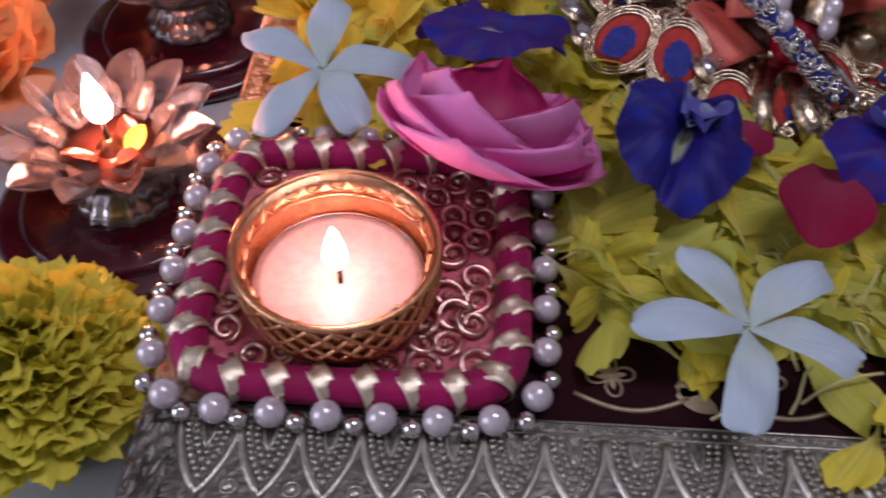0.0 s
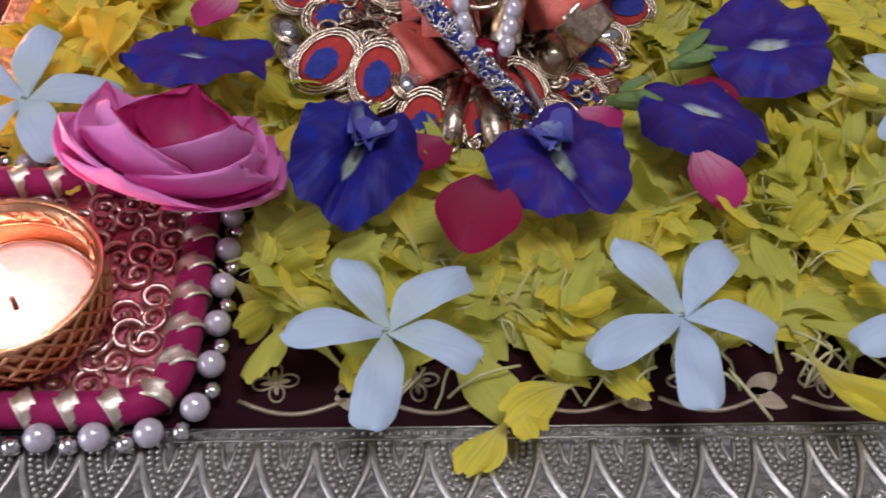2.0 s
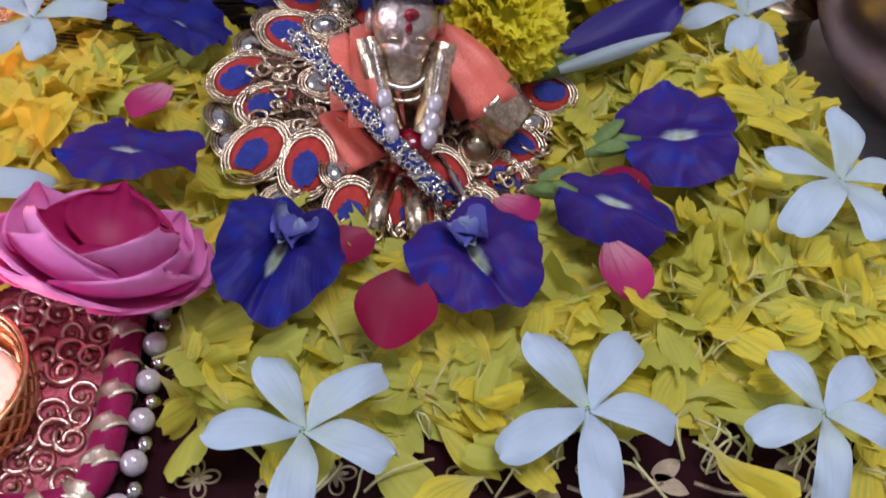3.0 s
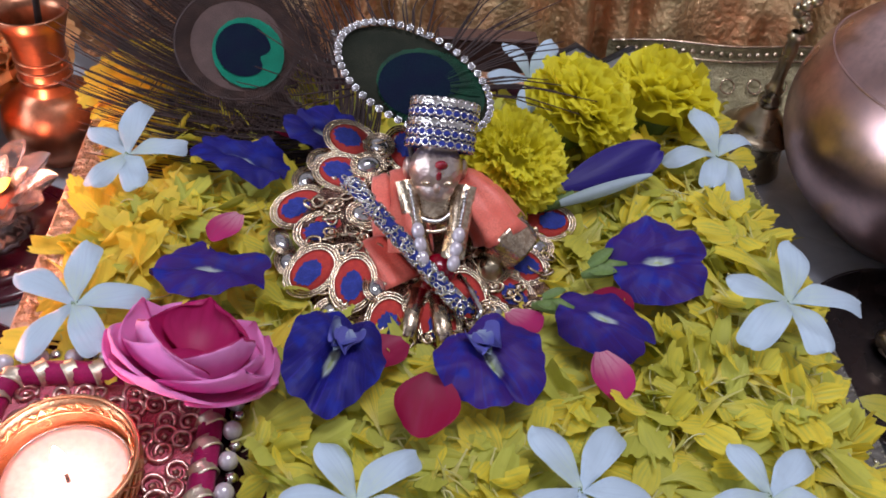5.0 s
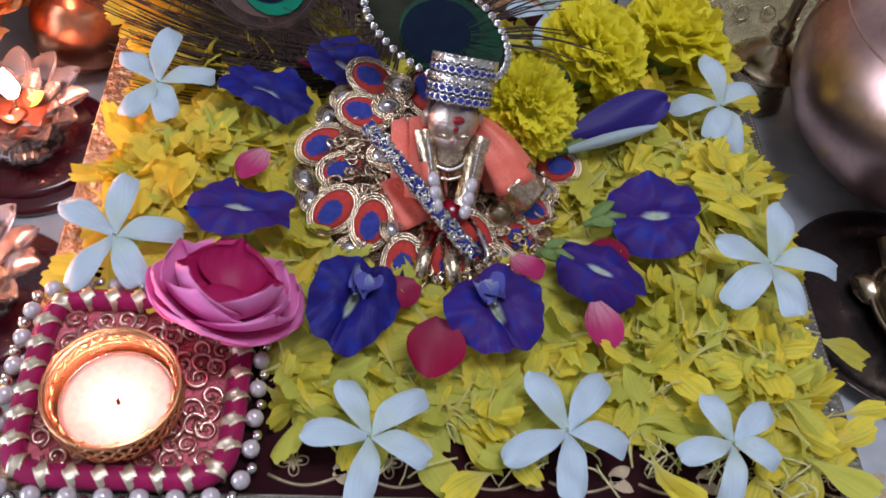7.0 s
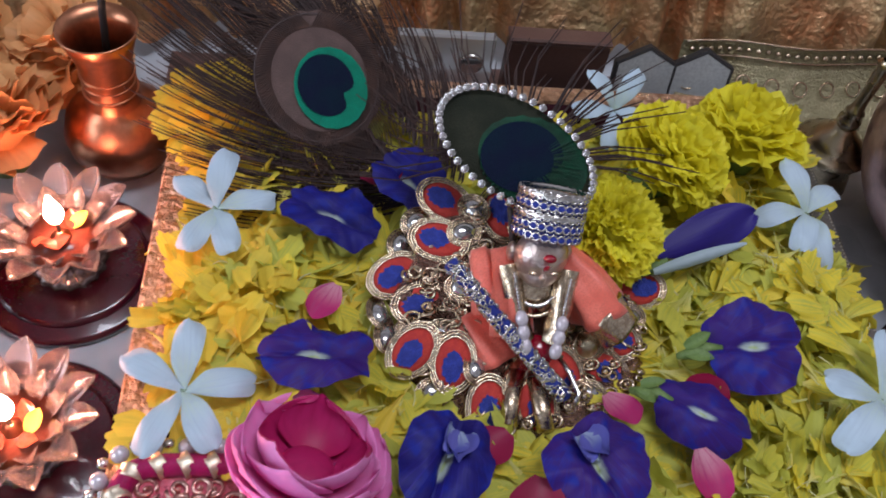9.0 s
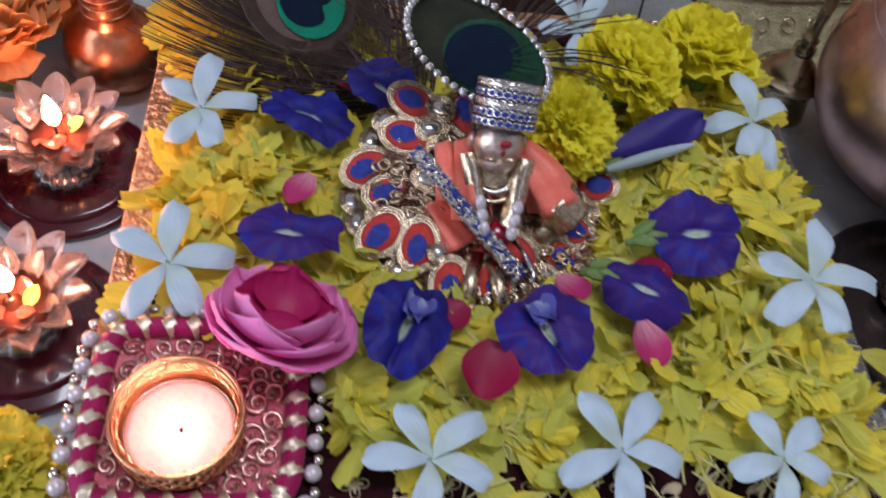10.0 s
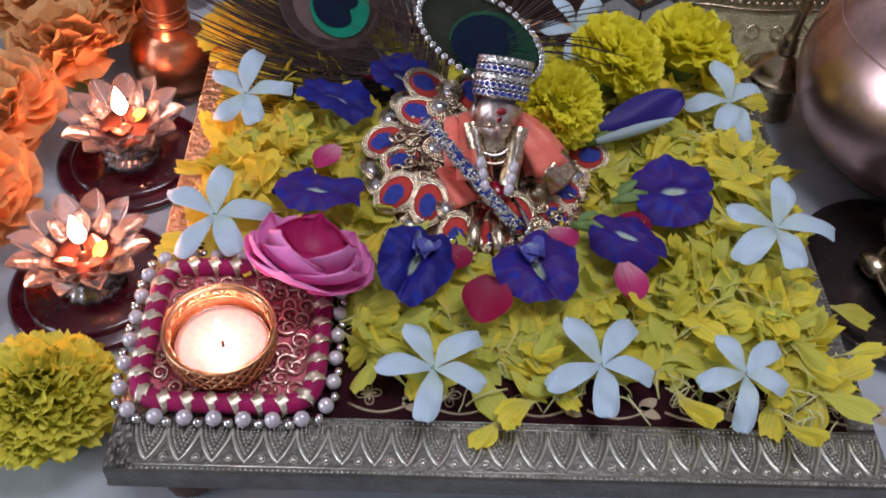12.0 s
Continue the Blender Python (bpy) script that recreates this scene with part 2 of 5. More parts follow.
M_fgrey = surface("feather_pale_ring", (0.085, 0.062, 0.06), (0.06, 0.042, 0.04), 0.5, 0.4, 80, 1500, 0.7, 0.0008)
M_teal = surface("feather_teal", (0.0, 0.22, 0.13), (0.002, 0.15, 0.09), 0.5, 0.0, 90, 1600, 0.7, 0.0008, Specular_IOR_Level=0.12)
M_navy = surface("feather_navy", (0.002, 0.005, 0.024), (0.002, 0.012, 0.026), 0.75, 0.0, 90, 1600, 0.7, 0.0008, Specular_IOR_Level=0.15)
M_fgreen = surface("feather_green", (0.006, 0.085, 0.04), (0.012, 0.035, 0.022), 0.5, 0.0, 90, 1600, 0.7, 0.0008, Specular_IOR_Level=0.2)
M_ruffle = surface("gold_orange_tissue", (0.58, 0.24, 0.10), (0.62, 0.48, 0.25), 0.24, 0.5, 22, 260, 1.0, 0.003)
M_brocade = surface("green_gold_brocade", (0.50, 0.45, 0.27), (0.33, 0.30, 0.17), 0.24, 0.7, 130, 700, 0.9, 0.002)
M_box = surface("brown_box", (0.13, 0.065, 0.05), (0.10, 0.05, 0.04), 0.4, 0, 30, 600, 0.2)
M_mirror = surface("grey_mirror", (0.60, 0.62, 0.61), (0.50, 0.53, 0.53), 0.25, 0.25, 30, 600, 0.03)
M_olive = surface("feather_olive", (0.028, 0.030, 0.018), (0.014, 0.018, 0.011), 0.75, 0.0, 80, 1500, 0.7, 0.0008, Specular_IOR_Level=0.2)
M_dark = surface("black_edge", (0.02, 0.02, 0.022), (0.035, 0.033, 0.033), 0.4, 0)


# ---- mesh helpers ----
class Shape:
    """Gathers vertices, faces, uv and material slots of one mesh."""

    def __init__(self):
        self.v, self.f, self.uv, self.mi = [], [], [], []

    def add(self, piece, m=None, slot=0):
        vs, fs, uvs = piece
        n = len(self.v)
        if m is not None:
            vs = [m @ Vector(p) for p in vs]
        self.v.extend(tuple(p) for p in vs)
        self.f.extend(tuple(n + i for i in q) for q in fs)
        self.uv.extend(uvs if uvs else [(0.5, 0.5)] * len(vs))
        self.mi.extend([slot] * len(fs))
        return self

    def mesh(self, name, mats, smooth=True):
        me = bpy.data.meshes.new(name)
        me.from_pydata(self.v, [], self.f)
        layer = me.uv_layers.new(name="uv")
        loops = np.zeros(len(me.loops), dtype=np.int32)
        me.loops.foreach_get("vertex_index", loops)
        layer.data.foreach_set("uv", np.array(self.uv, dtype=np.float32)[loops].ravel())
        for k in mats if isinstance(mats, (list, tuple)) else [mats]:
            me.materials.append(k)
        me.polygons.foreach_set("material_index", self.mi)
        me.polygons.foreach_set("use_smooth", [smooth] * len(me.polygons))
        me.update()
        return me


def part(name, shape, mats, parent=None, label="", m=None, smooth=True):
    me = shape if isinstance(shape, bpy.types.Mesh) else shape.mesh(name, mats, smooth)
    ob = new(name, me)
    if parent is not None:
        ob.parent = parent
    if m is not None:
        ob.matrix_basis = m
    if label:
        tagged(ob, label)
    return ob


def thing(name, label, category, m=None, group="", kind=""):
    ob = new(name)
    ob.empty_display_size = 0.01
    if m is not None:
        ob.matrix_basis = m
    return tagged(ob, label, category, group, kind)


def one(*pieces):
    s = Shape()
    for p in pieces:
        s.add(p)
    return s


def lathe(profile, n=40, closed=False):
    vs, fs, uv = [], [], []
    k = len(profile)
    for i in range(n):
        a = 2 * math.pi * i / n
        for j, (r, z) in enumerate(profile):
            vs.append((r * math.cos(a), r * math.sin(a), z))
            uv.append((i / n, j / k))
    for i in range(n):
        i2 = (i + 1) % n
        for j in range(k - 1):
            fs.append((i * k + j, i2 * k + j, i2 * k + j + 1, i * k + j + 1))
    return vs, fs, uv


def tube(points, radius, n=6, cap=True):
    pts = [Vector(p) for p in points]
    vs, fs, uv = [], [], []
    side = None
    for i, p in enumerate(pts):
        d = (pts[min(i + 1, len(pts) - 1)] - pts[max(i - 1, 0)]).normalized()
        if side is None:
            side = d.orthogonal().normalized()
        side = (side - d * side.dot(d)).normalized()
        up = d.cross(side)
        r = radius(i / (len(pts) - 1)) if callable(radius) else radius
        for k in range(n):
            a = 2 * math.pi * k / n
            vs.append(p + side * (r * math.cos(a)) + up * (r * math.sin(a)))
            uv.append((k / n, i / (len(pts) - 1)))
    for i in range(len(pts) - 1):
        for k in range(n):
            k2 = (k + 1) % n
            fs.append((i * n + k, i * n + k2, (i + 1) * n + k2, (i + 1) * n + k))
    if cap:
        fs.append(tuple(range(n))[::-1])
        fs.append(tuple((len(pts) - 1) * n + k for k in range(n)))
    return vs, fs, uv


def ball(r=1.0, nu=12, nv=8, sx=1, sy=1, sz=1):
    prof = [(max(1e-5, r * math.sin(math.pi * j / nv)), -r * math.cos(math.pi * j / nv)) for j in range(nv + 1)]
    vs, fs, uv = lathe(prof, nu)
    return [(x * sx, y * sy, z * sz) for x, y, z in vs], fs, uv


def ring(R, r, n=24, k=6, sy=1.0):
    pts = [(R * math.cos(2 * math.pi * i / n), R * sy * math.sin(2 * math.pi * i / n), 0) for i in range(n)]
    vs, fs, uv = [], [], []
    for i, (x, y, z) in enumerate(pts):
        a = 2 * math.pi * i / n
        for j in range(k):
            b = 2 * math.pi * j / k
            vs.append((x + r * math.cos(b) * math.cos(a), y + r * math.cos(b) * math.sin(a), r * math.sin(b)))
            uv.append((i / n, j / k))
    for i in range(n):
        for j in range(k):
            i2, j2 = (i + 1) % n, (j + 1) % k
            fs.append((i * k + j, i2 * k + j, i2 * k + j2, i * k + j2))
    return vs, fs, uv


def slab(x0, x1, y0, y1, z0, z1, b=0.0):
    """Box with bevelled upper and lower edges."""
    zs = [(z0, b), (z0 + b, 0), (z1 - b, 0), (z1, b)] if b else [(z0, 0), (z1, 0)]
    vs, fs = [], []
    for z, c in zs:
        vs += [(x0 + c, y0 + c, z), (x1 - c, y0 + c, z), (x1 - c, y1 - c, z), (x0 + c, y1 - c, z)]
    for i in range(len(zs) - 1):
        for k in range(4):
            fs.append((4 * i + k, 4 * i + (k + 1) % 4, 4 * i + 4 + (k + 1) % 4, 4 * i + 4 + k))
    fs.append((3, 2, 1, 0))
    t = 4 * (len(zs) - 1)
    fs.append((t, t + 1, t + 2, t + 3))
    return vs, fs, None


def leaf(L, W, prof, cup=0.0, curl=0.0, bend=0.0, wave=0.0, thick=0.0, nx=4, ny=7, seed=0, frill=0.0, arc=0.10, skew=0.0, twist=0.0):
    """Petal from the origin along +y. cup lifts its sides, curl its tip, bend turns it sideways."""
    ph = seed * 1.7
    vs, fs, uv = [], [], []
    layers = (1, -1) if thick else (1,)
    for s in layers:
        for j in range(ny + 1):
            v = 1 - (1 - j / ny) ** 1.35
            w = 0.5 * W * prof(v)
            for i in range(nx + 1):
                u = 2 * i / nx - 1
                x = u * w + bend * L * v * v
                y = L * v - arc * W * u * u * v + skew * W * u * v * v + frill * L * v ** 4 * math.sin(7.5 * u + ph)
                z = cup * W * u * u * prof(v) + twist * W * u * v * prof(v) + curl * L * v * v + wave * W * math.sin(3.1 * u + 6 * v + ph) * v
                z += s * thick * (1 - u * u) * min(1, 6 * v, 4 * (1.0 - v) + 0.1)
                vs.append((x, y, z))
                uv.append((u * 0.5 + 0.5, v))
    k = nx + 1
    for li, s in enumerate(layers):
        o = li * k * (ny + 1)
        for j in range(ny):
            for i in range(nx):
                q = (o + j * k + i, o + j * k + i + 1, o + (j + 1) * k + i + 1, o + (j + 1) * k + i)
                fs.append(q if s > 0 else q[::-1])
    return vs, fs, uv


def turn(x=0.0, y=0.0, z=0.0, s=1.0):
    return Euler((radians(x), radians(y), radians(z))).to_matrix().to_4x4() @ Matrix.Diagonal((s, s, s, 1))


def along(p, q):
    """Turn that carries z to the way from p to q, set at p."""
    d = Vector(q) - Vector(p)
    return Matrix.Translation(p) @ d.to_track_quat("Z", "Y").to_matrix().to_4x4()


def marigold_prof(v):
    return 0.10 + 0.10 * v if v < 0.3 else (0.13 + 0.87 * math.sin((v - 0.3) / 0.45 * math.pi / 2) if v < 0.75 else 1.0 - 0.42 * ((v - 0.75) / 0.25) ** 2)


def round_prof(v):
    return max(0.06, math.sin(math.pi * min(1, 0.10 + 0.88 * v)) ** 0.55)


def lotus_prof(v):
    return 0.55 + 0.45 * math.sin(v / 0.45 * math.pi / 2) if v < 0.45 else max(0.04, (1 - ((v - 0.45) / 0.55) ** 1.8) ** 0.75)


def fan_side(v):
    return 0.22 + 0.78 * math.sin(min(1, v / 0.62) * math.pi / 2) if v < 0.62 else max(0.05, math.sqrt(max(0.0, 1 - ((v - 0.62) / 0.385) ** 2.2)))


def rose_prof(v):
    return 0.30 + 0.70 * math.sin(math.pi * 0.5 * min(1, v / 0.62)) if v < 0.62 else 1.0 - 0.25 * ((v - 0.62) / 0.38) ** 2


def fan_prof(v):
    if v < 0.34:
        return 0.05 + 0.13 * (v / 0.34) ** 2
    if v < 0.84:
        return 0.18 + 0.82 * math.sin((v - 0.34) / 0.50 * math.pi / 2) ** 1.15
    return 1.0 - 0.10 * ((v - 0.84) / 0.16) ** 2


def fan_petal(L, W, roll=0.5, pleat=0.06, fold=0.2, notch=0.06, bend=0.0, seed=0, nx=8, ny=8, prof=fan_prof, corner=0.20):
    """Ray floret along +y: thread-thin foot, pleated blade, wavy blunt end; roll bends it along its length."""
    ph = seed * 2.39
    vs, fs, uv = [], [], []
    y = z = 0.0
    for j in range(ny + 1):
        v = j / ny
        a = roll * (v - 0.25) + 0.25 * roll * math.sin(5 * v + ph)
        if j:
            y += L / ny * math.cos(a)
            z += L / ny * math.sin(a)
        w = 0.5 * W * prof(v)
        for i in range(nx + 1):
            u = 2 * i / nx - 1
            e = L * v ** 3 * (notch * (0.6 * math.sin(8.5 * u + ph) + 0.5 * math.sin(3.7 * u + 2 * ph)) - corner * u ** 4)
            h = pleat * W * v * (math.sin(6.5 * u + ph) + 0.6 * math.sin(3.1 * u + 4 * v + ph)) + fold * w * (abs(u) - 0.5)
            vs.append((u * w * (1 - 0.15 * abs(fold)) + bend * L * v * v, y + e * math.cos(a) - h * math.sin(a), z + e * math.sin(a) + h * math.cos(a)))
            uv.append((u * 0.5 + 0.5, v))
    k = nx + 1
    for j in range(ny):
        for i in range(nx):
            fs.append((j * k + i, j * k + i + 1, (j + 1) * k + i + 1, (j + 1) * k + i))
    return vs, fs, uv


def half_width(v, peak):
    if v < peak:
        return 0.17 + 0.83 * math.sin(v / peak * math.pi / 2) ** 1.45
    return math.sqrt(max(0.0, 1 - ((v - peak) / (1.001 - peak)) ** 2.8))


def jasmine_petal(L, W, q, thick=0.0008, nx=10, ny=16):
    """Thick white petal along +y, fuller on one side, with a blunt slanting tip."""
    full, lean, sag, tip = q.uniform(0.74, 0.86), q.uniform(0.42, 0.55), q.uniform(0.05, 0.13), q.uniform(-0.20, 0.06)
    roll = q.uniform(0.35, 0.7)
    vs, fs, uv = [], [], []
    for s in (1, -1):
        for j in range(ny + 1):
            v = 1 - (1 - j / ny) ** 1.5
            for i in range(nx + 1):
                u = 2 * i / nx - 1
                w = 0.5 * W * half_width(v, full if u > 0 else lean)
                x = u * w + 0.16 * W * math.sin(math.pi * v) + 0.20 * W * v ** 4
                y = L * v - 0.05 * W * u * v
                z = sag * L * math.sin(math.pi * v * 0.9) + tip * L * v ** 3 + roll * w * (abs(u) ** 2.2 * (1 - 1.7 * v)) - 0.16 * w * u * v + 0.018 * L * math.sin(9 * v + 2 * u)
                vs.append((x, y, z + s * thick * (1 - u ** 4) * min(1, 5 * (1.0 - v) + 0.15)))
                uv.append((u * 0.5 + 0.5, v))
    k = nx + 1
    for li, s in enumerate((1, -1)):
        o = li * k * (ny + 1)
        for j in range(ny):
            for i in range(nx):
                f = (o + j * k + i, o + j * k + i + 1, o + (j + 1) * k + i + 1, o + (j + 1) * k + i)
                fs.append(f if s > 0 else f[::-1])
    return vs, fs, uv


def cup_petal(az, r0, z0, r1, z1, spread, tuck=0.0, point=0.3, seed=0, nx=16, ny=14, thick=0.0005):
    """Rose petal on a bowl: from radius r0 at z0 to r1 at z1, rim drawn in by tuck; outer and inner skin are given apart."""
    ph = seed * 1.9
    skins = []
    for s in (1, -1):
        vs, uv = [], []
        for j in range(ny + 1):
            v = j / ny
            half = radians(spread) * (0.50 + 0.50 * math.sin(min(1, v / 0.55) * math.pi / 2)) * max(0.03, 1 - v ** 4.5) ** 0.55
            for i in range(nx + 1):
                u = 2 * i / nx - 1
                a = radians(az) + u * half + 0.22 * v * math.sin(ph)
                r = r0 + (r1 - r0) * math.sin(v * math.pi / 2) ** 0.75 - tuck * v ** 3 - 0.0012 * u * u * v + 0.0010 * u * v * math.sin(ph + 1) + s * thick * (1 - 0.8 * v) * 0.6
                z = z0 + (z1 - z0) * v ** 1.2 - point * 0.004 * u * u * v * v + 0.0005 * math.sin(4 * u + ph) * v * v
                vs.append((r * math.cos(a), r * math.sin(a), z - s * thick * 0.4))
                uv.append((u * 0.5 + 0.5, v))
        k = nx + 1
        fs = [(j * k + i, j * k + i + 1, (j + 1) * k + i + 1, (j + 1) * k + i) for j in range(ny) for i in range(nx)]
        skins.append((vs, fs if s > 0 else [f[::-1] for f in fs], uv))
    return skins


# ---- structure ----
TOP = 0.05
floor = tagged(part("floor", one(slab(-1.6, 2.0, -1.8, 1.4, -0.04, 0.0)), M_floor, smooth=False), "pale grey marble slab under the whole arrangement", "floor", kind="structure")
for nm, box in (("wall_north", (-1.7, 2.1, 1.4, 1.5)), ("wall_east", (2.0, 2.1, -1.8, 1.4))):
    tagged(part(nm, one(slab(box[0], box[1], box[2], box[3], -0.04, 2.4)), M_wall, smooth=False), "plain painted wall closing the room", "wall", kind="structure")
tagged(part("ceiling", one(slab(-1.7, 2.1, -1.9, 1.5, 2.4, 2.5)), M_wall, smooth=False), "plain painted ceiling above the room", "ceiling", kind="structure")

tagged(part("wall_south", one(slab(-1.7, 2.1, -1.9, -1.8, -0.04, 2.4)), M_wall, smooth=False), "plain painted wall closing the room", "wall", kind="structure")
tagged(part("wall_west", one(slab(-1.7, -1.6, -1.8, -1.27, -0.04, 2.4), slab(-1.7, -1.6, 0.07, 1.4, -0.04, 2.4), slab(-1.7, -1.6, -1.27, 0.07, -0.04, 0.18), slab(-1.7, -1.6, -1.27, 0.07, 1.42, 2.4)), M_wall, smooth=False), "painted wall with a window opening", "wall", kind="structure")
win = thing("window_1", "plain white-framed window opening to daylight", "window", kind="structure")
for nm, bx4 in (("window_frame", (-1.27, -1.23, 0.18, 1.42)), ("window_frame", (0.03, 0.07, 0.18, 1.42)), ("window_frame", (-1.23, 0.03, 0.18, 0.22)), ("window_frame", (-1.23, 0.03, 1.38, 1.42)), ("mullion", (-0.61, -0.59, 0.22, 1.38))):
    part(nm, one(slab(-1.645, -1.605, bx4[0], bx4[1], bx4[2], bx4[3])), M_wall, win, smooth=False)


# ---- low stool with embossed metal border ----
W, D, FRONT, SIDE = 0.302, 0.295, 0.0245, 0.0115
stool = thing("low_stool", "low wooden stool clad in embossed silver foil with maroon top", "stool")
part("top_panel", one(slab(SIDE + 0.0033, W - SIDE + 0.001, FRONT - 0.001, D - SIDE + 0.001, 0.030, TOP - 0.0012, 0.0003)), M_velvet, stool, "maroon velvet panel", smooth=False)
front_border = part("front_border", one(slab(0, W, 0, FRONT, 0.036, TOP, 0.0009)), M_silver, stool, "embossed silver front border", smooth=False)
part("left_border", one(slab(0, SIDE + 0.0035, FRONT + 0.0002, D, 0.036, TOP, 0.0009)), M_foil_lamplit, stool, "crinkled foil border, lamp glow in its orange tint", smooth=False)
part("right_border", one(slab(W - SIDE, W, FRONT + 0.0002, D, 0.036, TOP, 0.0009)), M_silver, stool, "dotted silver side border", smooth=False)
part("back_border", one(slab(SIDE + 0.0037, W - SIDE - 0.0002, D - SIDE, D, 0.036, TOP, 0.0009)), M_foil_lamplit, stool, smooth=False)
part("apron", one(slab(0.004, W - 0.004, 0.004, D - 0.004, 0.028, 0.0359, 0.001)), M_wood, stool, "dark wooden frame", smooth=False)
for fx in (0.022, W - 0.022):
    for fy in (0.022, D - 0.022):
        part("foot", one(lathe([(0.0, 0.0), (0.009, 0.0), (0.0115, 0.004), (0.012, 0.012), (0.0085, 0.018), (0.011, 0.024), (0.011, 0.0285)], 16)), M_wood, stool, "turned dark wooden foot", m=Matrix.Translation((fx, fy, 0)))
PITCH = 0.01215


def ogive(half, tall, n):
    """Pointed arch hanging from the border's inner line, tip towards the front edge."""
    pts = []
    for i in range(n + 1):
        a = -1 + 2 * i / n
        pts.append((math.copysign(half * (1 - (1 - abs(a)) ** 1.9), a), -tall * (1 - abs(a)), 0))
    return pts


arch_outer = one(tube(ogive(0.0060, 0.0158, 16), 0.00085, 6)).mesh("arch", M_silver_line)
arch_inner = one(tube(ogive(0.0014, 0.0062, 10), 0.0005, 5)).mesh("arch_inner", M_silver_line)
beads = Shape()
for half, tall, n in ((0.0042, 0.0122, 18), (0.0026, 0.0088, 12)):
    for x, y, z in ogive(half, tall, n):
        beads.add(ball(0.00072, 6, 5), Matrix.Translation((x, y, 0.0002)))
arch_beads = beads.mesh("beading", M_silver_line)
boss = one(ball(0.0011, 10, 6, sz=0.6), ring(0.0015, 0.0003, 14, 4)).mesh("boss", M_silver_line)
for i in range(24):
    x = 0.0085 + PITCH * i + PITCH * 0.5
    a = part("arch", arch_outer, None, front_border, m=Matrix.Translation((x, 0.0202, TOP)))
    part("arch_inner", arch_inner, None, front_border, m=Matrix.Translation((x, 0.0202, TOP)))
    part("beading", arch_beads, None, front_border, m=Matrix.Translation((x, 0.0202, TOP)))
    part("boss", boss, None, front_border, m=Matrix.Translation((x + PITCH / 2, 0.0062, TOP)))
dots = Shape()
for k in range(150):
    x = 0.002 + k * 0.002
    dots.add(ball(0.00055, 5, 4), Matrix.Translation((x, 0.0226, TOP)))
    dots.add(ball(0.00055, 5, 4), Matrix.Translation((x, 0.0016, TOP - 0.0002)))
dots.add(tube([(0.001, 0.0212, TOP), (W - 0.001, 0.0212, TOP)], 0.0003, 4))
dots.add(tube([(0.001, 0.0240, TOP), (W - 0.001, 0.0240, TOP)], 0.0003, 4))
dots.add(tube([(0.001, 0.0030, TOP), (W - 0.001, 0.0030, TOP)], 0.0003, 4))
for k in range(130):
    y = FRONT + 0.002 + k * 0.002
    dots.add(ball(0.00055, 5, 4), Matrix.Translation((W - 0.0100, y, TOP)))
    dots.add(ball(0.00055, 5, 4), Matrix.Translation((W - 0.0015, y, TOP - 0.0002)))
    if k % 3 == 0:
        dots.add(ball(0.0011, 7, 5, sz=0.6), Matrix.Translation((W - 0.0056, y, TOP)))
tagged(part("beaded_edge", dots, M_silver_line, stool, "rows of tiny raised silver dots"), kind="stuff")

# crumpled foil folded over the corner
cv, cf = [], []
for j in range(17):
    for i in range(13):
        x, y = -0.0006 + 0.0085 * i / 12, -0.0006 + 0.0250 * j / 16
        edge_fall = 0.012 if i == 0 or j == 0 else 0.0
        cv.append((x, y, TOP + 0.0009 + 0.0011 * noise.noise(Vector((x * 420, y * 420, 5))) + 0.0007 * noise.noise(Vector((x * 900, y * 900, 9))) - edge_fall))
for j in range(16):
    for i in range(12):
        cf.append((j * 13 + i, j * 13 + i + 1, (j + 1) * 13 + i + 1, (j + 1) * 13 + i))
part("corner_foil", one((cv, cf, None)), M_silver, stool, "crumpled silver foil folded over the corner", smooth=False)

# printed vine and small blossoms along the panel's front edge
vine = Shape()
for k in range(7):
    x0 = 0.088 + k * 0.032
    pts = [(x0 + 0.024 * i / 10, 0.0315 - 0.0035 * math.sin(math.pi * i / 10), TOP - 0.0009) for i in range(11)]
    vine.add(tube(pts, 0.0006, 5))
    vine.add(leaf(0.009, 0.005, round_prof), Matrix.Translation((x0 + 0.022, 0.033, TOP - 0.0006)) @ turn(z=-60))
    vine.add(leaf(0.009, 0.005, round_prof), Matrix.Translation((x0 + 0.022, 0.033, TOP - 0.0006)) @ turn(z=-120))
part("vine_print", vine, M_inlay, stool, "pale gold printed vine")
blossom = Shape()
for k in range(4):
    loop = [(0.0017 * math.sin(2 * math.pi * i / 14), 0.0030 - 0.0022 * math.cos(2 * math.pi * i / 14), 0) for i in range(15)]
    blossom.add(tube(loop, 0.00035, 4, False), turn(z=90 * k + 8))
    blossom.add(leaf(0.0034, 0.0013, round_prof), turn(z=90 * k + 8))
blossom.add(ball(0.0009, 8, 4, sz=0.5))
blossom_mesh = blossom.mesh("printed_blossom", M_inlay)
for k in range(7):
    part("printed_blossom", blossom_mesh, None, stool, m=Matrix.Translation((0.096 + k * 0.032, 0.0362, TOP - 0.0007)))


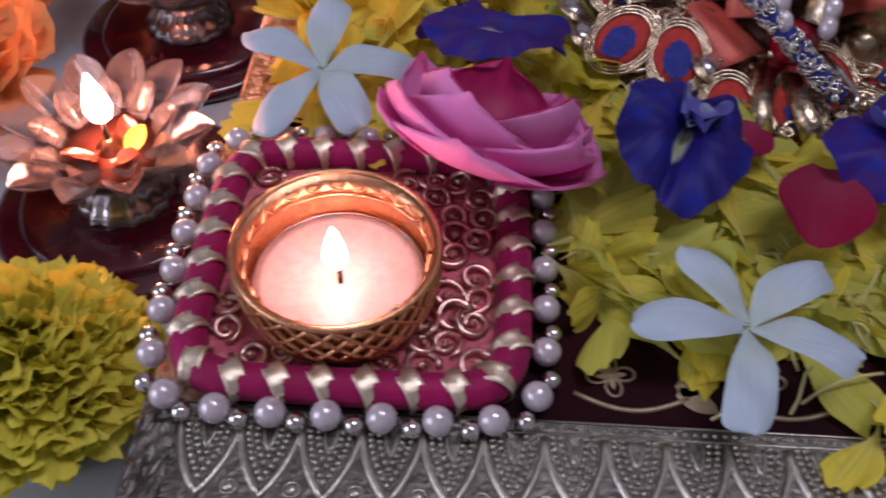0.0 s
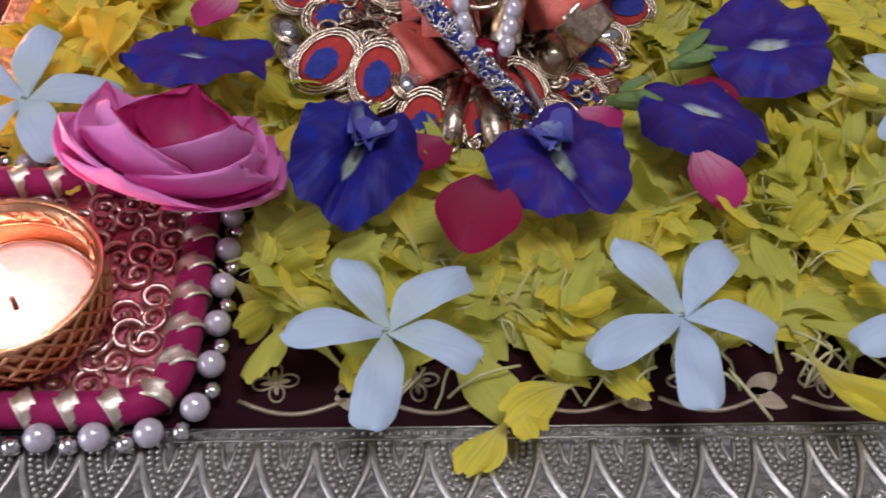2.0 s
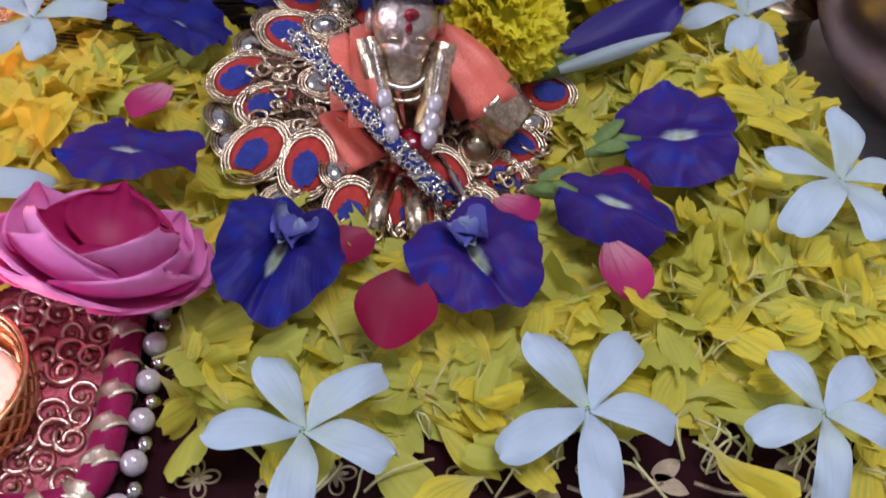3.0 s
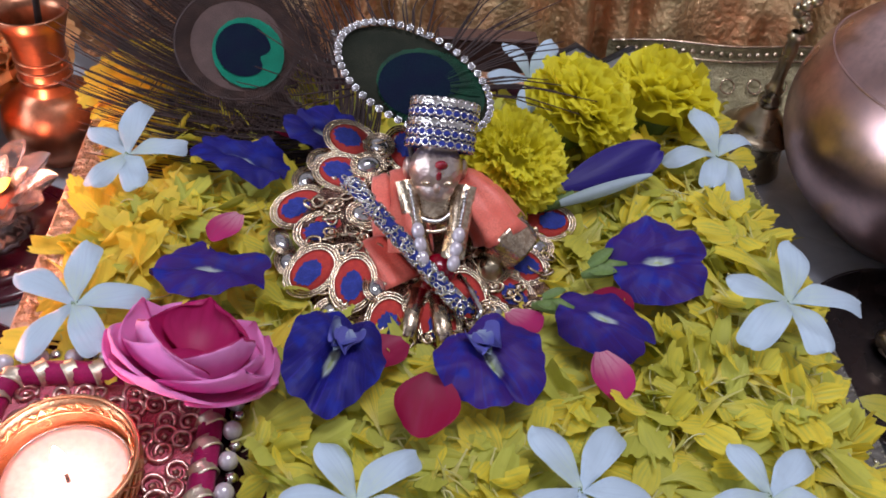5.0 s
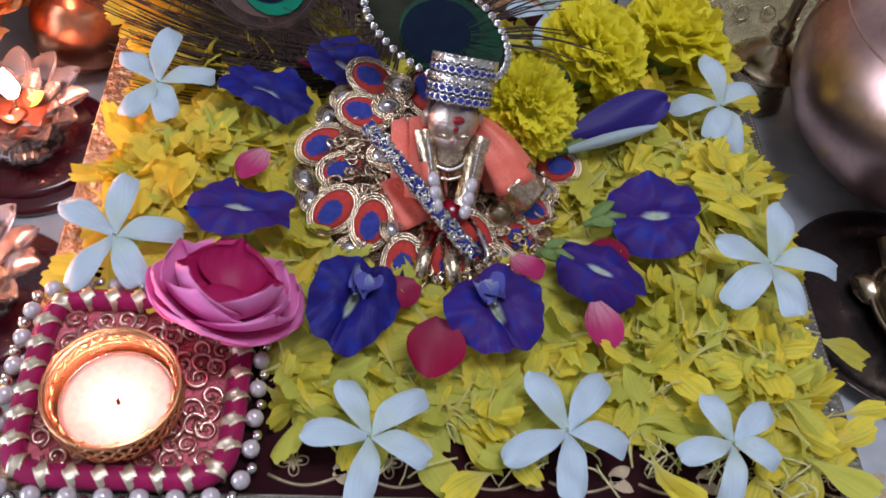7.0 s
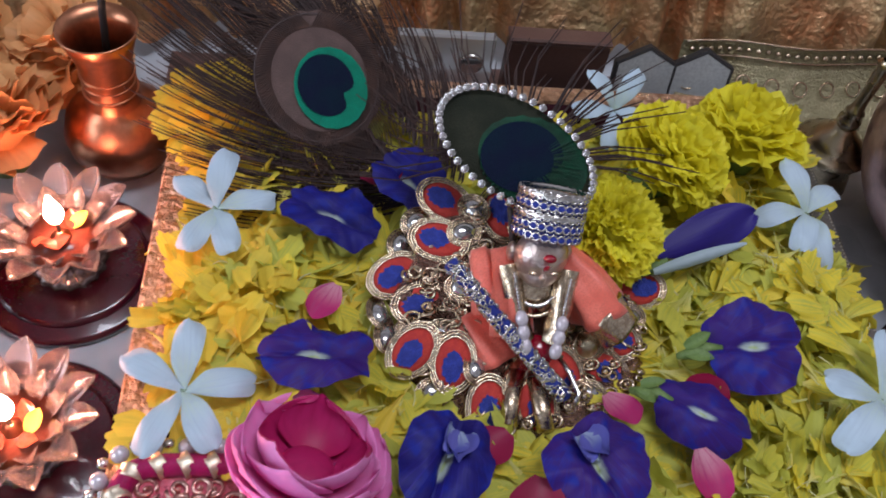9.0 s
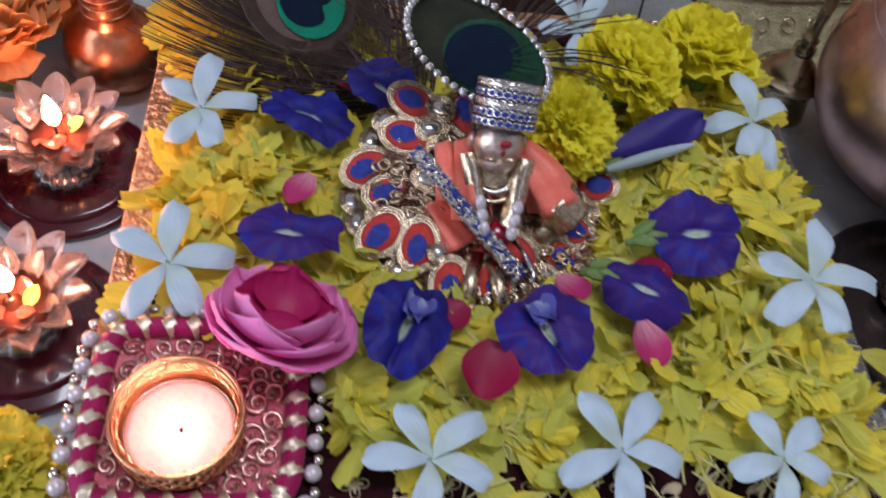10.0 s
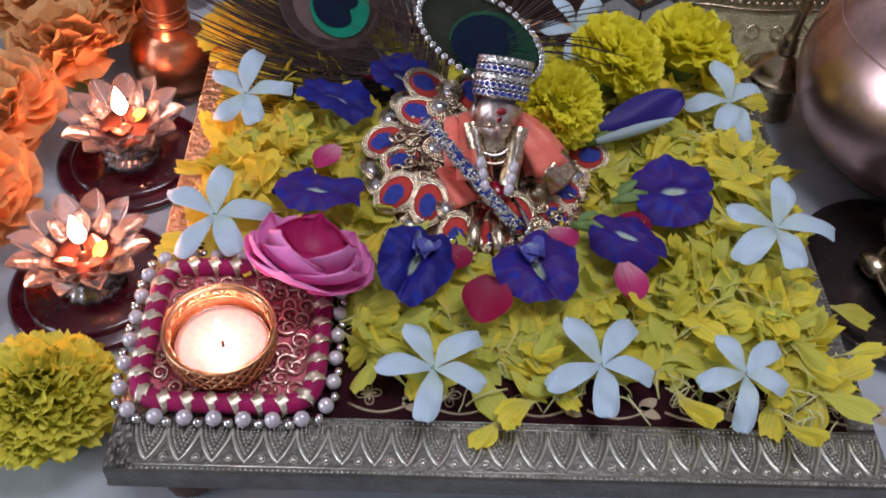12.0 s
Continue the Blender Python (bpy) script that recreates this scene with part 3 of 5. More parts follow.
# ---- bed of loose petals ----
def heap(x, y):
    """Height of the heap over the stool's top."""
    h = 0.0030 + 0.0140 * math.exp(-((x - 0.278) / 0.040) ** 2 - ((y - 0.125) / 0.055) ** 2)
    h += 0.0045 * math.exp(-((x - 0.245) / 0.06) ** 2 - ((y - 0.075) / 0.035) ** 2)
    h += 0.0055 * math.exp(-((x - 0.055) / 0.04) ** 2 - ((y - 0.165) / 0.05) ** 2)
    h += 0.0080 * math.exp(-((x - 0.25) / 0.05) ** 2 - ((y - 0.185) / 0.05) ** 2)
    h += 0.0025 * noise.noise(Vector((x * 45, y * 45, 0)))
    return max(0.001, h)


# flowers and the robe lie on the heap: x, y, half widths
RESTING = [(0.148, 0.152, 0.054, 0.049), (0.113, 0.092, 0.022, 0.024), (0.167, 0.093, 0.023, 0.024), (0.207, 0.107, 0.021, 0.020), (0.2325, 0.135, 0.022, 0.022), (0.0685, 0.134, 0.023, 0.016), (0.072, 0.196, 0.023, 0.019),
           (0.231, 0.199, 0.022, 0.014), (0.105, 0.213, 0.018, 0.018), (0.069, 0.0955, 0.026, 0.025), (0.1435, 0.0735, 0.014, 0.014), (0.2055, 0.086, 0.010, 0.010), (0.0715, 0.1535, 0.010, 0.010),
           (0.121, 0.041, 0.024, 0.024), (0.189, 0.046, 0.025, 0.025), (0.247, 0.046, 0.022, 0.022), (0.272, 0.111, 0.021, 0.021), (0.275, 0.204, 0.020, 0.020), (0.027, 0.198, 0.022, 0.022), (0.024, 0.119, 0.022, 0.022)]


def under_flower(x, y):
    return any(((x - cx) / rx) ** 2 + ((y - cy) / ry) ** 2 < 1 for cx, cy, rx, ry in RESTING)


def edge_front(x):
    return 0.046 + 0.005 * noise.noise(Vector((x * 40, 3.3, 0))) - 0.010 * max(0, min(1, (x - 0.22) / 0.06))


def inside(x, y):
    """How far inside the heap's outline, in metres."""
    d = min(x - 0.0165, W - 0.012 - x, y - edge_front(x), 0.262 - y)
    if x < 0.10 and y < 0.112:
        d = min(d, max(x - 0.089, y - 0.103))
    return d


def bed_z(x, y):
    return TOP + heap(x, y) * max(0, min(1, inside(x, y) / 0.016)) ** 0.6


# Sheet under the petals, coloured dark for the shade in their gaps.
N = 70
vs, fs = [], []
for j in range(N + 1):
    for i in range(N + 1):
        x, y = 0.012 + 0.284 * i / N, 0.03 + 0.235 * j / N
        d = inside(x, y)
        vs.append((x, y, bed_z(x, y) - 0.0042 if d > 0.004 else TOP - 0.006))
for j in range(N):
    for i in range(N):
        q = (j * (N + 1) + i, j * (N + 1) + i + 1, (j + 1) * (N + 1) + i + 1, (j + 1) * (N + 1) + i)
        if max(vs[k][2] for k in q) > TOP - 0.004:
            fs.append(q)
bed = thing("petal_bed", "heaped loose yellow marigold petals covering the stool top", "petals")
part("gap_shade_sheet", one((vs, fs, None)), M_gap_shade, bed)
rng = random.Random(7)
petal_kinds = []
for k in range(16):
    petal_kinds.append(fan_petal(rng.uniform(0.019, 0.029), rng.uniform(0.0095, 0.0185), rng.uniform(-0.3, 0.3) if k < 6 else rng.uniform(-1.2, 1.2), rng.uniform(0.012, 0.03) if k < 6 else rng.uniform(0.025, 0.06), rng.choice((-0.15, 0.1, 0.2)) if k < 6 else rng.choice((-0.5, -0.2, 0.3, 0.6, 1.0)), rng.uniform(0.045, 0.085), rng.uniform(-0.28, 0.28), k, 10, 8, corner=0.13))
petal_meshes = [one(p).mesh("petal", M_petal) for p in petal_kinds]
petal_meshes_gold = [one(p).mesh("petal", M_petal_gold) for p in petal_kinds]


def lie(x, y, z, r, tilt=38):
    return Matrix.Translation((x, y, z)) @ turn(r.gauss(0, 1) * tilt * 0.55, r.gauss(0, 1) * tilt * 0.55, r.uniform(0, 360), r.uniform(0.75, 1.12)) @ Matrix.Translation((0, -0.010, 0))


mass, mass_lamplit = Shape(), Shape()
singles = 0
count = 0
while count < 3900:
    x, y = rng.uniform(0.012, W - 0.002), rng.uniform(0.028, 0.268)
    d = inside(x, y)
    if d < -0.003 or (d < 0.004 and rng.random() > 0.35):
        continue
    count += 1
    z = bed_z(x, y) + rng.uniform(-0.0045, 0.0028)
    covered = under_flower(x, y)
    if covered and ((x - 0.148) / 0.057) ** 2 + ((y - 0.152) / 0.052) ** 2 < 1:
        continue
    z = max(TOP + 0.0028, bed_z(x, y) - 0.0042) if covered else max(z, TOP + 0.0035)
    # More golden petals to the left: the candles' warm light put into colour.
    golden = rng.random() < max(0.03, min(0.8, 0.95 - (x - 0.02) / 0.09)) * (1 if y > 0.1 else 0)
    m = lie(x, y, z, rng, 9 if covered else 46)
    k = rng.randrange(6) if covered else rng.randrange(16)
    if y < 0.075 and x > 0.09 and singles < 290 and z > bed_z(x, y):
        singles += 1
        part("petal", petal_meshes[k], None, bed, m=m)
    else:
        (mass_lamplit if golden else mass).add(petal_kinds[k], m)
tagged(part("heaped_petals", mass, M_petal, bed), kind="stuff")
tagged(part("golden_petals", mass_lamplit, M_petal_gold, bed, "petals towards the lamps, warm glow in their golden colour"), kind="stuff")

# pale threads at the foot of the petals, along the front edge
threads = Shape()
for k in range(46):
    x = rng.uniform(0.12, 0.285)
    y = edge_front(x) + rng.uniform(-0.012, 0.006)
    a = rng.uniform(-2.6, -0.5)
    L = rng.uniform(0.008, 0.018)
    pts = [(x + L * t * math.cos(a) + 0.003 * math.sin(3 * t + k), y + L * t * math.sin(a) * 0.7, TOP + 0.005 - 0.003 * t + 0.002 * math.sin(4 * t)) for t in (0, 0.25, 0.5, 0.75, 1)]
    threads.add(tube(pts, 0.0004, 4))
for k in range(260):
    x, y = rng.uniform(0.02, 0.285), rng.uniform(0.05, 0.25)
    if inside(x, y) < 0.004 or under_flower(x, y):
        continue
    a, L, z = rng.uniform(0, 6.283), rng.uniform(0.006, 0.013), bed_z(x, y) + rng.uniform(0.001, 0.005)
    pts = [(x + L * t * math.cos(a + 0.5 * t), y + L * t * math.sin(a + 0.5 * t), z + 0.004 * t * (1 - t) - 0.002 * t) for t in (0, 0.25, 0.5, 0.75, 1)]
    threads.add(tube(pts, 0.00024, 4))
M_thread = surface("pale_thread", (0.72, 0.68, 0.38), (0.62, 0.60, 0.24), 0.5)
tagged(part("petal_threads", threads, M_thread, bed, "pale thread-like petal bases"), kind="stuff")

# single petals lying apart
apart = [(0.150, 0.028, 0.0545, 200, 30, 0.85), (0.160, 0.031, 0.056, 118, 20, 0.95), (0.146, 0.020, 0.0535, 156, 15, 0.75), (0.170, 0.036, 0.056, 62, 20, 0.9),
         (0.262, 0.024, 0.0555, 185, 25, 0.95), (0.281, 0.036, 0.058, 225, 25, 1.1), (0.289, 0.045, 0.058, 290, 15, 1.0), (0.220, 0.034, 0.057, 185, 15, 1.1), (0.299, 0.058, 0.058, 280, 15, 0.8)]
for x, y, z, rz, tilt, s in apart:
    tagged(part("marigold_petal", petal_meshes[int(rz) % 16], None, m=Matrix.Translation((x, y, z)) @ turn(tilt, 8, rz, s) @ Matrix.Translation((0, -0.010, 0))),
           "single yellow marigold petal fallen at the stool's edge", "petal", "fallen petals")
for x, y, rz, s in ((0.340, 0.224, 95, 0.9), (0.329, 0.112, 250, 1.3), (0.318, 0.075, 265, 0.7), (0.318, 0.030, 250, 0.7), (-0.012, 0.082, 300, 1.2)):
    tagged(part("marigold_petal", petal_meshes[int(rz) % 16], None, m=Matrix.Translation((x, y, 0.0035 if y != 0.112 else 0.017)) @ turn(0, 0, rz, s) @ Matrix.Translation((0, -0.010, 0))),
           "single yellow marigold petal fallen on the marble", "petal", "fallen petals")


# ---- white five-petalled flowers ----
def white_flower(x, y, z, r, petals, tx=0.0, ty=0.0, seed=0):
    """petals: heading and lift of each, in degrees."""
    q = random.Random(seed)
    ob = thing("jasmine_flower", "fresh white five-petalled jasmine flower lying on yellow petals", "flower", Matrix.Translation((x, y, z + 0.0008)) @ turn(tx, ty, 0), "white jasmine flowers")
    for a, lift, k in petals:
        L = r * k * 0.98
        part("petal", one(jasmine_petal(L, r * q.uniform(0.43, 0.48), q)), M_white, ob, m=turn(0, 0, a - 85) @ turn(lift, q.uniform(-10, 4), 0))
    part("centre", one(ring(0.0009, 0.0004, 12, 6), ball(0.0006, 8, 5, sz=0.5)), M_green, ob, "pale greenish centre", m=Matrix.Translation((0, 0, 0.0010)))
    part("tube", one(tube([(0, 0, 0), (0.001, 0.002, -0.004), (0.001, 0.005, -0.007)], 0.0011, 6)), M_green, ob, "pale green flower tube")
    return ob


white_flower(0.1212, 0.0393, 0.0632, 0.0232, ((119, 8, 0.98), (41, 8, 1.06), (-24, 5, 0.95), (-97, 2, 1.02), (179, 5, 1.0)), 0, 0, 1)
white_flower(0.1883, 0.0433, 0.0630, 0.0252, ((120, 5, 0.99), (56, 9, 1.06), (-11, 6, 0.84), (-91, 3, 1.0), (-154, 3, 1.02)), 0, 0, 2)
white_flower(0.2462, 0.0405, 0.0640, 0.0215, ((113, 5, 0.92), (43, 8, 1.02), (-20, 8, 0.78), (-100, -3, 1.12), (-163, 4, 0.98)), 0, 0, 3)
white_flower(0.2712, 0.1092, 0.0765, 0.0275, ((73, 20, 1.03), (2, 4, 1.02), (-82, 6, 0.95), (-135, 4, 0.98), (164, 10, 0.86)), 0, 0, 4)
white_flower(0.2742, 0.2020, 0.0690, 0.0258, ((100, 18, 1.02), (41, 5, 0.95), (-82, -4, 1.06), (-109, 8, 0.84), (-168, 5, 1.0)), 0, 0, 5)
white_flower(0.0270, 0.1965, 0.0640, 0.0248, ((84, 30, 1.05), (17, 2, 0.98), (-68, 3, 0.98), (-112, 3, 0.98), (141, 3, 0.90)), 0, 0, 6)
white_flower(0.0240, 0.1180, 0.0600, 0.0262, ((89, 14, 1.03), (13, 8, 0.95), (-59, 3, 0.98), (-117, 3, 1.0), (149, 3, 1.02)), 0, 0, 7)
white_flower(0.2010, 0.2640, 0.0640, 0.0225, ((128, 28, 1.0), (58, 38, 1.0), (-30, 10, 1.0), (-100, 4, 1.0), (190, 10, 1.0)), 12, 0, 8)


# ---- blue butterfly pea flowers ----
def pea_flower(x, y, z, rz, rx, ry, R, wide=0.9, long=1.0, fold=0.15, seed=0, calyx=True, wings=True, hood=0.0, lobes=0.12):
    """Banner lies open with its stalk end at -y and the pale streak along y; fold lifts both sides, hood bends the tip down."""
    q = random.Random(seed)
    ob = thing("butterfly_pea_flower", "deep blue butterfly pea flower with a pale throat, lying open", "flower", Matrix.Translation((x, y, z + 0.0015)) @ turn(0, 0, rz) @ turn(rx, ry, 0), "blue pea flowers")
    nr, na = 12, 72
    vs, uv = [(0, 0, -0.06 * R)], [(0, 0)]
    a0, a1, a2 = q.uniform(0, 6), q.uniform(0, 6), q.uniform(0, 6)
    for j in range(1, nr + 1):
        t = j / nr
        for i in range(na):
            a = 2 * math.pi * i / na
            c, s = math.cos(a), math.sin(a)
            rr = R * (1 + 0.03 * math.sin(3 * a + a0) + 0.03 * math.sin(5 * a + a1) + 0.018 * math.sin(13 * a + a2) - 0.12 * math.exp(-((a - 1.57) / 0.14) ** 2) - 0.16 * math.exp(-((a - 4.712) / 0.35) ** 2))
            px, py = rr * t * c * wide, rr * t * s * long
            side = abs(px) / R
            lobe = min(1.0, side / (0.95 * wide))
            pz = fold * R * side ** 1.3 + lobes * R * math.sin(math.pi * lobe ** 0.8) * (1 - 0.45 * t * t) - 0.10 * R * math.exp(-(px / (0.12 * R)) ** 2 - (py / (0.55 * R)) ** 2) - hood * R * max(0.0, py / R) ** 2 - 0.10 * R * t ** 3
            pz += R * t ** 2.6 * (0.085 * math.sin(4 * a + a0) + 0.055 * math.sin(7 * a + a1) + 0.03 * math.sin(15 * a + a2)) + 0.025 * R * math.sin(9 * py / R + 6 * px / R + a1)
            vs.append((px, py, pz))
            uv.append((t * c, t * s))
    fs = [(0, 1 + i, 1 + (i + 1) % na) for i in range(na)]
    for j in range(nr - 1):
        for i in range(na):
            o = 1 + j * na
            fs.append((o + i, o + na + i, o + na + (i + 1) % na, o + (i + 1) % na))
    part("banner_petal", one((vs, fs, uv)), M_pea, ob, "deep blue banner with white throat")
    if wings:
        for s in (-1, 1):
            part("wing_petal", one(leaf(R * 0.60, R * 0.56, round_prof, cup=0.40, curl=0.15, wave=0.14, thick=0.0003, nx=6, ny=8, seed=seed + s)), M_pea_wing, ob, "paler violet wing petal", m=Matrix.Translation((s * 0.12 * R, -0.60 * R, 0.0030)) @ turn(12, s * -20, s * -10))
        part("keel", one(leaf(R * 0.45, R * 0.20, round_prof, cup=0.6, curl=0.2, thick=0.0004, nx=6, ny=8)), M_pea_pale, ob, "pale greenish keel", m=Matrix.Translation((0, -0.42 * R, 0.0014)) @ turn(14, 0, -6))
    if calyx:
        part("calyx", one(tube([(0, -R * 0.55 * long, -0.0015), (0, -R * 0.85 * long, -0.0025), (0.001, -R * 1.1 * long, -0.0034), (0.002, -R * 1.4 * long, -0.0045)], lambda t: 0.0012 + 0.0022 * math.sin(math.pi * min(1, t * 1.15)), 10)), M_green, ob, "green calyx")
        for s in (-1, 1):
            part("sepal", one(leaf(R * 0.55, R * 0.26, round_prof, cup=0.3, curl=0.25, nx=4, ny=6)), M_green, ob, "small green sepal", m=Matrix.Translation((s * 0.001, -R * 1.25 * long, -0.0025)) @ turn(12, 0, s * -24))
    return ob


pea_flower(0.1130, 0.0885, 0.0675, 158, -4, -14, 0.0188, 0.86, 1.08, 0.22, 11, False, True, 0, 0.24)
pea_flower(0.1650, 0.0880, 0.0675, 205, -4, 4, 0.0186, 1.00, 0.98, 0.14, 12, False, True, 0, 0.24)
pea_flower(0.2050, 0.1070, 0.0700, 238, 10, 14, 0.0172, 0.72, 1.08, -0.32, 13, True, False, 0.45)
pea_flower(0.2310, 0.1335, 0.0715, 270, 8, 14, 0.0195, 0.96, 1.02, 0.10, 14, True, False, 0.1)
pea_flower(0.0690, 0.1300, 0.0655, 88, 0, 12, 0.0215, 0.68, 1.02, 0.16, 15, False, False)
pea_flower(0.0735, 0.1920, 0.0665, 66, 4, 12, 0.0208, 0.74, 1.04, 0.26, 16, False, False)
side_pea = thing("butterfly_pea_flower", "folded deep blue butterfly pea flower with a pale green underside", "flower", Matrix.Translation((0.1990, 0.1730, 0.0670)) @ turn(0, 0, -68) @ turn(8, 0, 0), "blue pea flowers")
part("banner_petal", one(leaf(0.0470, 0.0180, fan_side, cup=-0.10, curl=0.02, wave=0.07, thick=0.0004, nx=10, ny=16, seed=3, arc=0.0)), M_pea_side, side_pea, "folded blue banner", m=Matrix.Translation((-0.0010, 0.004, 0.0060)) @ turn(0, 32, 0))
part("keel", one(leaf(0.0400, 0.0052, round_prof, cup=-0.20, curl=0.03, wave=0.03, thick=0.0008, nx=8, ny=12)), M_pea_pale, side_pea, "pale greenish underside of the folded flower", m=Matrix.Translation((0.0046, 0.000, 0.0030)) @ turn(4, 38, -4))
part("calyx", one(tube([(0.002, 0.008, 0.001), (0.001, 0.000, 0.000), (0.0, -0.008, -0.001)], lambda t: 0.0034 - 0.0016 * t, 10)), M_green, side_pea, "green calyx")
pea_flower(0.1050, 0.2130, 0.0640, 60, 20, 10, 0.0200, 0.9, 0.9, 0.3, 18, False, False)


# ---- pink rose and loose rose petals ----
rose = thing("pink_rose", "half-open pink rose head with a magenta heart", "flower", Matrix.Translation((0.0665, 0.0865, 0.0610)) @ turn(-26, 16, 0, 0.96))
rq = random.Random(5)
ROSE_RINGS = ((5, 0.006, 0.000, 0.0295, 0.0115, 56, 0.0, 0.8, -118), (4, 0.006, 0.001, 0.0282, 0.0170, 62, 0.0004, 1.2, -70), (4, 0.006, 0.002, 0.0255, 0.0205, 62, 0.0014, 1.6, -128), (3, 0.006, 0.003, 0.0220, 0.0240, 82, 0.0022, 1.6, -160))
for ringno, (n, r0, z0, r1, z1, spread, tuck, point, off) in enumerate(ROSE_RINGS):
    for k in range(n):
        az = 360 * k / n + off + rq.uniform(-7, 7)
        outer, inner = cup_petal(az, r0, z0, r1 * rq.uniform(0.97, 1.03), z1 * rq.uniform(0.90, 1.06), spread * rq.uniform(0.92, 1.08), tuck, point, k + 7 * ringno)
        part("petal", Shape().add(outer, None, 0).add(inner, None, 1), [M_rose, M_rose_in if ringno > 2 else M_rose], rose, "large smooth pink petal" if ringno < 3 else "pink petal with a deep magenta inner face")
for k, (az, r1, z1, sp) in enumerate(((75, 0.0185, 0.0235, 62), (195, 0.0150, 0.0130, 55), (320, 0.0150, 0.0120, 55))):
    outer, inner = cup_petal(az, 0.003, 0.004, r1, z1, sp, 0.002, 0.6, 40 + k)
    part("petal", Shape().add(outer).add(inner), M_rose_in, rose, "deep magenta inner petal")
part("heart", one(ball(0.0100, 16, 8, sz=0.35)), M_rose_in, rose, "deep magenta heart", m=Matrix.Translation((0, 0, 0.0055)))
for x, y, z, rz, rx, s, mt, lab in ((0.1435, 0.0735, 0.0640, 165, -12, 0.0238, M_red, "single crimson rose petal lying on yellow petals"), (0.131, 0.098, 0.0600, 130, -6, 0.017, M_red, "single crimson rose petal lying on yellow petals"),
                                (0.2055, 0.086, 0.0640, 190, -12, 0.0200, M_pinkp, "single pink rose petal lying on yellow petals"), (0.0715, 0.1535, 0.0650, 150, -10, 0.0170, M_pinkp, "single pink rose petal lying on yellow petals"),
                                (0.2115, 0.1165, 0.0620, 290, 18, 0.020, M_red, "single crimson rose petal lying on yellow petals"), (0.180, 0.113, 0.0600, 210, 10, 0.017, M_pinkp, "single pink rose petal lying on yellow petals"),
                                (0.093, 0.216, 0.0620, 200, 20, 0.02, M_red, "single crimson rose petal lying on yellow petals")):
    tagged(part("rose_petal", one(leaf(s, s * (0.90 if mt == M_red else 0.74), rose_prof, arc=0.22, cup=0.18, curl=0.15, wave=0.03, thick=0.0003, nx=6, ny=8, seed=int(rz))), mt, m=Matrix.Translation((x, y, z)) @ turn(rx, 0, rz) @ Matrix.Translation((0, -s * 0.5, 0))), lab, "petal", "rose petals")


# ---- whole marigolds ----
def marigold(x, y, z, R, mat, label, seed=0, tx=0.0, ty=0.0, n=130, flat=0.8, group="marigold flowers", wide=0.62, pleat=0.09, long=0.62):
    q = random.Random(seed)
    ob = thing("marigold_flower", label, "flower", Matrix.Translation((x, y, z)) @ turn(tx, ty, seed * 40), group)
    kinds = [one(fan_petal(1.0, wide * q.uniform(0.85, 1.2), q.uniform(-0.9, 0.5), pleat * q.uniform(0.7, 1.3), q.uniform(-0.5, 0.5), pleat * q.uniform(0.5, 1.1), 0, k + seed, 7, 6, prof=lambda v: 0.30 + 0.70 * math.sin(min(1, v / 0.8) * math.pi / 2))).mesh("petal", mat) for k in range(8)]
    for k in range(n):
        t = (k + 0.5) / n
        el = math.degrees(math.asin(1 - 1.12 * t)) if 1 - 1.12 * t > -1 else -90
        az = k * 137.508
        L = R * (long + 0.16 * q.random())
        start = R * (0.98 - long)
        m = turn(0, 0, az) @ turn(el + q.uniform(-9, 9), q.uniform(-20, 20), 0) @ Matrix.Translation((0, start, 0)) @ turn(0, q.uniform(-30, 30), 0) @ Matrix.Diagonal((L, L, L, 1))
        part("petal", kinds[k % 8], None, ob, m=Matrix.Diagonal((1, 1, flat, 1)) @ m)
    part("core", one(ball(R * (1.05 - long) * 1.05 if long < 0.6 else R * 0.62, 16, 10, sz=flat)), mat, ob)
    part("calyx", one(lathe([(0.001, -R * 0.95 * flat), (R * 0.25, -R * 0.9 * flat), (R * 0.42, -R * 0.45 * flat), (R * 0.3, -R * 0.2 * flat)], 14)), M_green, ob, "green calyx")
    return ob


LEMON, LIME, GOLD, ORANGE = "whole lemon-yellow marigold head on the stool", "whole yellow-green marigold head on the marble", "golden marigold head under a peacock feather", "orange marigold head among candles"
marigold(0.1795, 0.1810, 0.0790, 0.0212, M_lemon, LEMON, 1, 30, 0, 330, 0.95, wide=0.62, pleat=0.14, long=0.40)
marigold(0.2150, 0.2220, 0.0765, 0.0250, M_lemon, LEMON, 2, 30, 10, 170, 0.9, wide=0.80, pleat=0.08, long=0.52)
marigold(0.2600, 0.2480, 0.0680, 0.0255, M_lemon, LEMON, 3, 20, 15, 70, 0.85, wide=1.15)
gold_head = thing("marigold_flower", GOLD, "flower", Matrix.Translation((0.0240, 0.2620, 0.0545)), "marigold flowers")
gq = random.Random(44)
for ringno, (n, out, zz, el) in enumerate(((15, 0.016, 0.0, 4), (13, 0.010, 0.0030, 9), (10, 0.004, 0.0060, 14), (7, 0.0, 0.0085, 26))):
    for k in range(n):
        part("petal", one(leaf(0.0180, 0.0150, marigold_prof, cup=gq.uniform(-0.08, 0.12), curl=gq.uniform(-0.1, 0.1), wave=0.07, nx=6, ny=8, seed=k + ringno, frill=0.06)), M_petal_gold, gold_head,
             m=turn(0, 0, 360 * k / n + 17 * ringno + gq.uniform(-6, 6)) @ Matrix.Translation((0, out, zz)) @ turn(el + gq.uniform(-4, 4), gq.uniform(-8, 8), 0))
part("core", one(ball(0.020, 16, 8, sz=0.32)), M_petal_gold, gold_head)
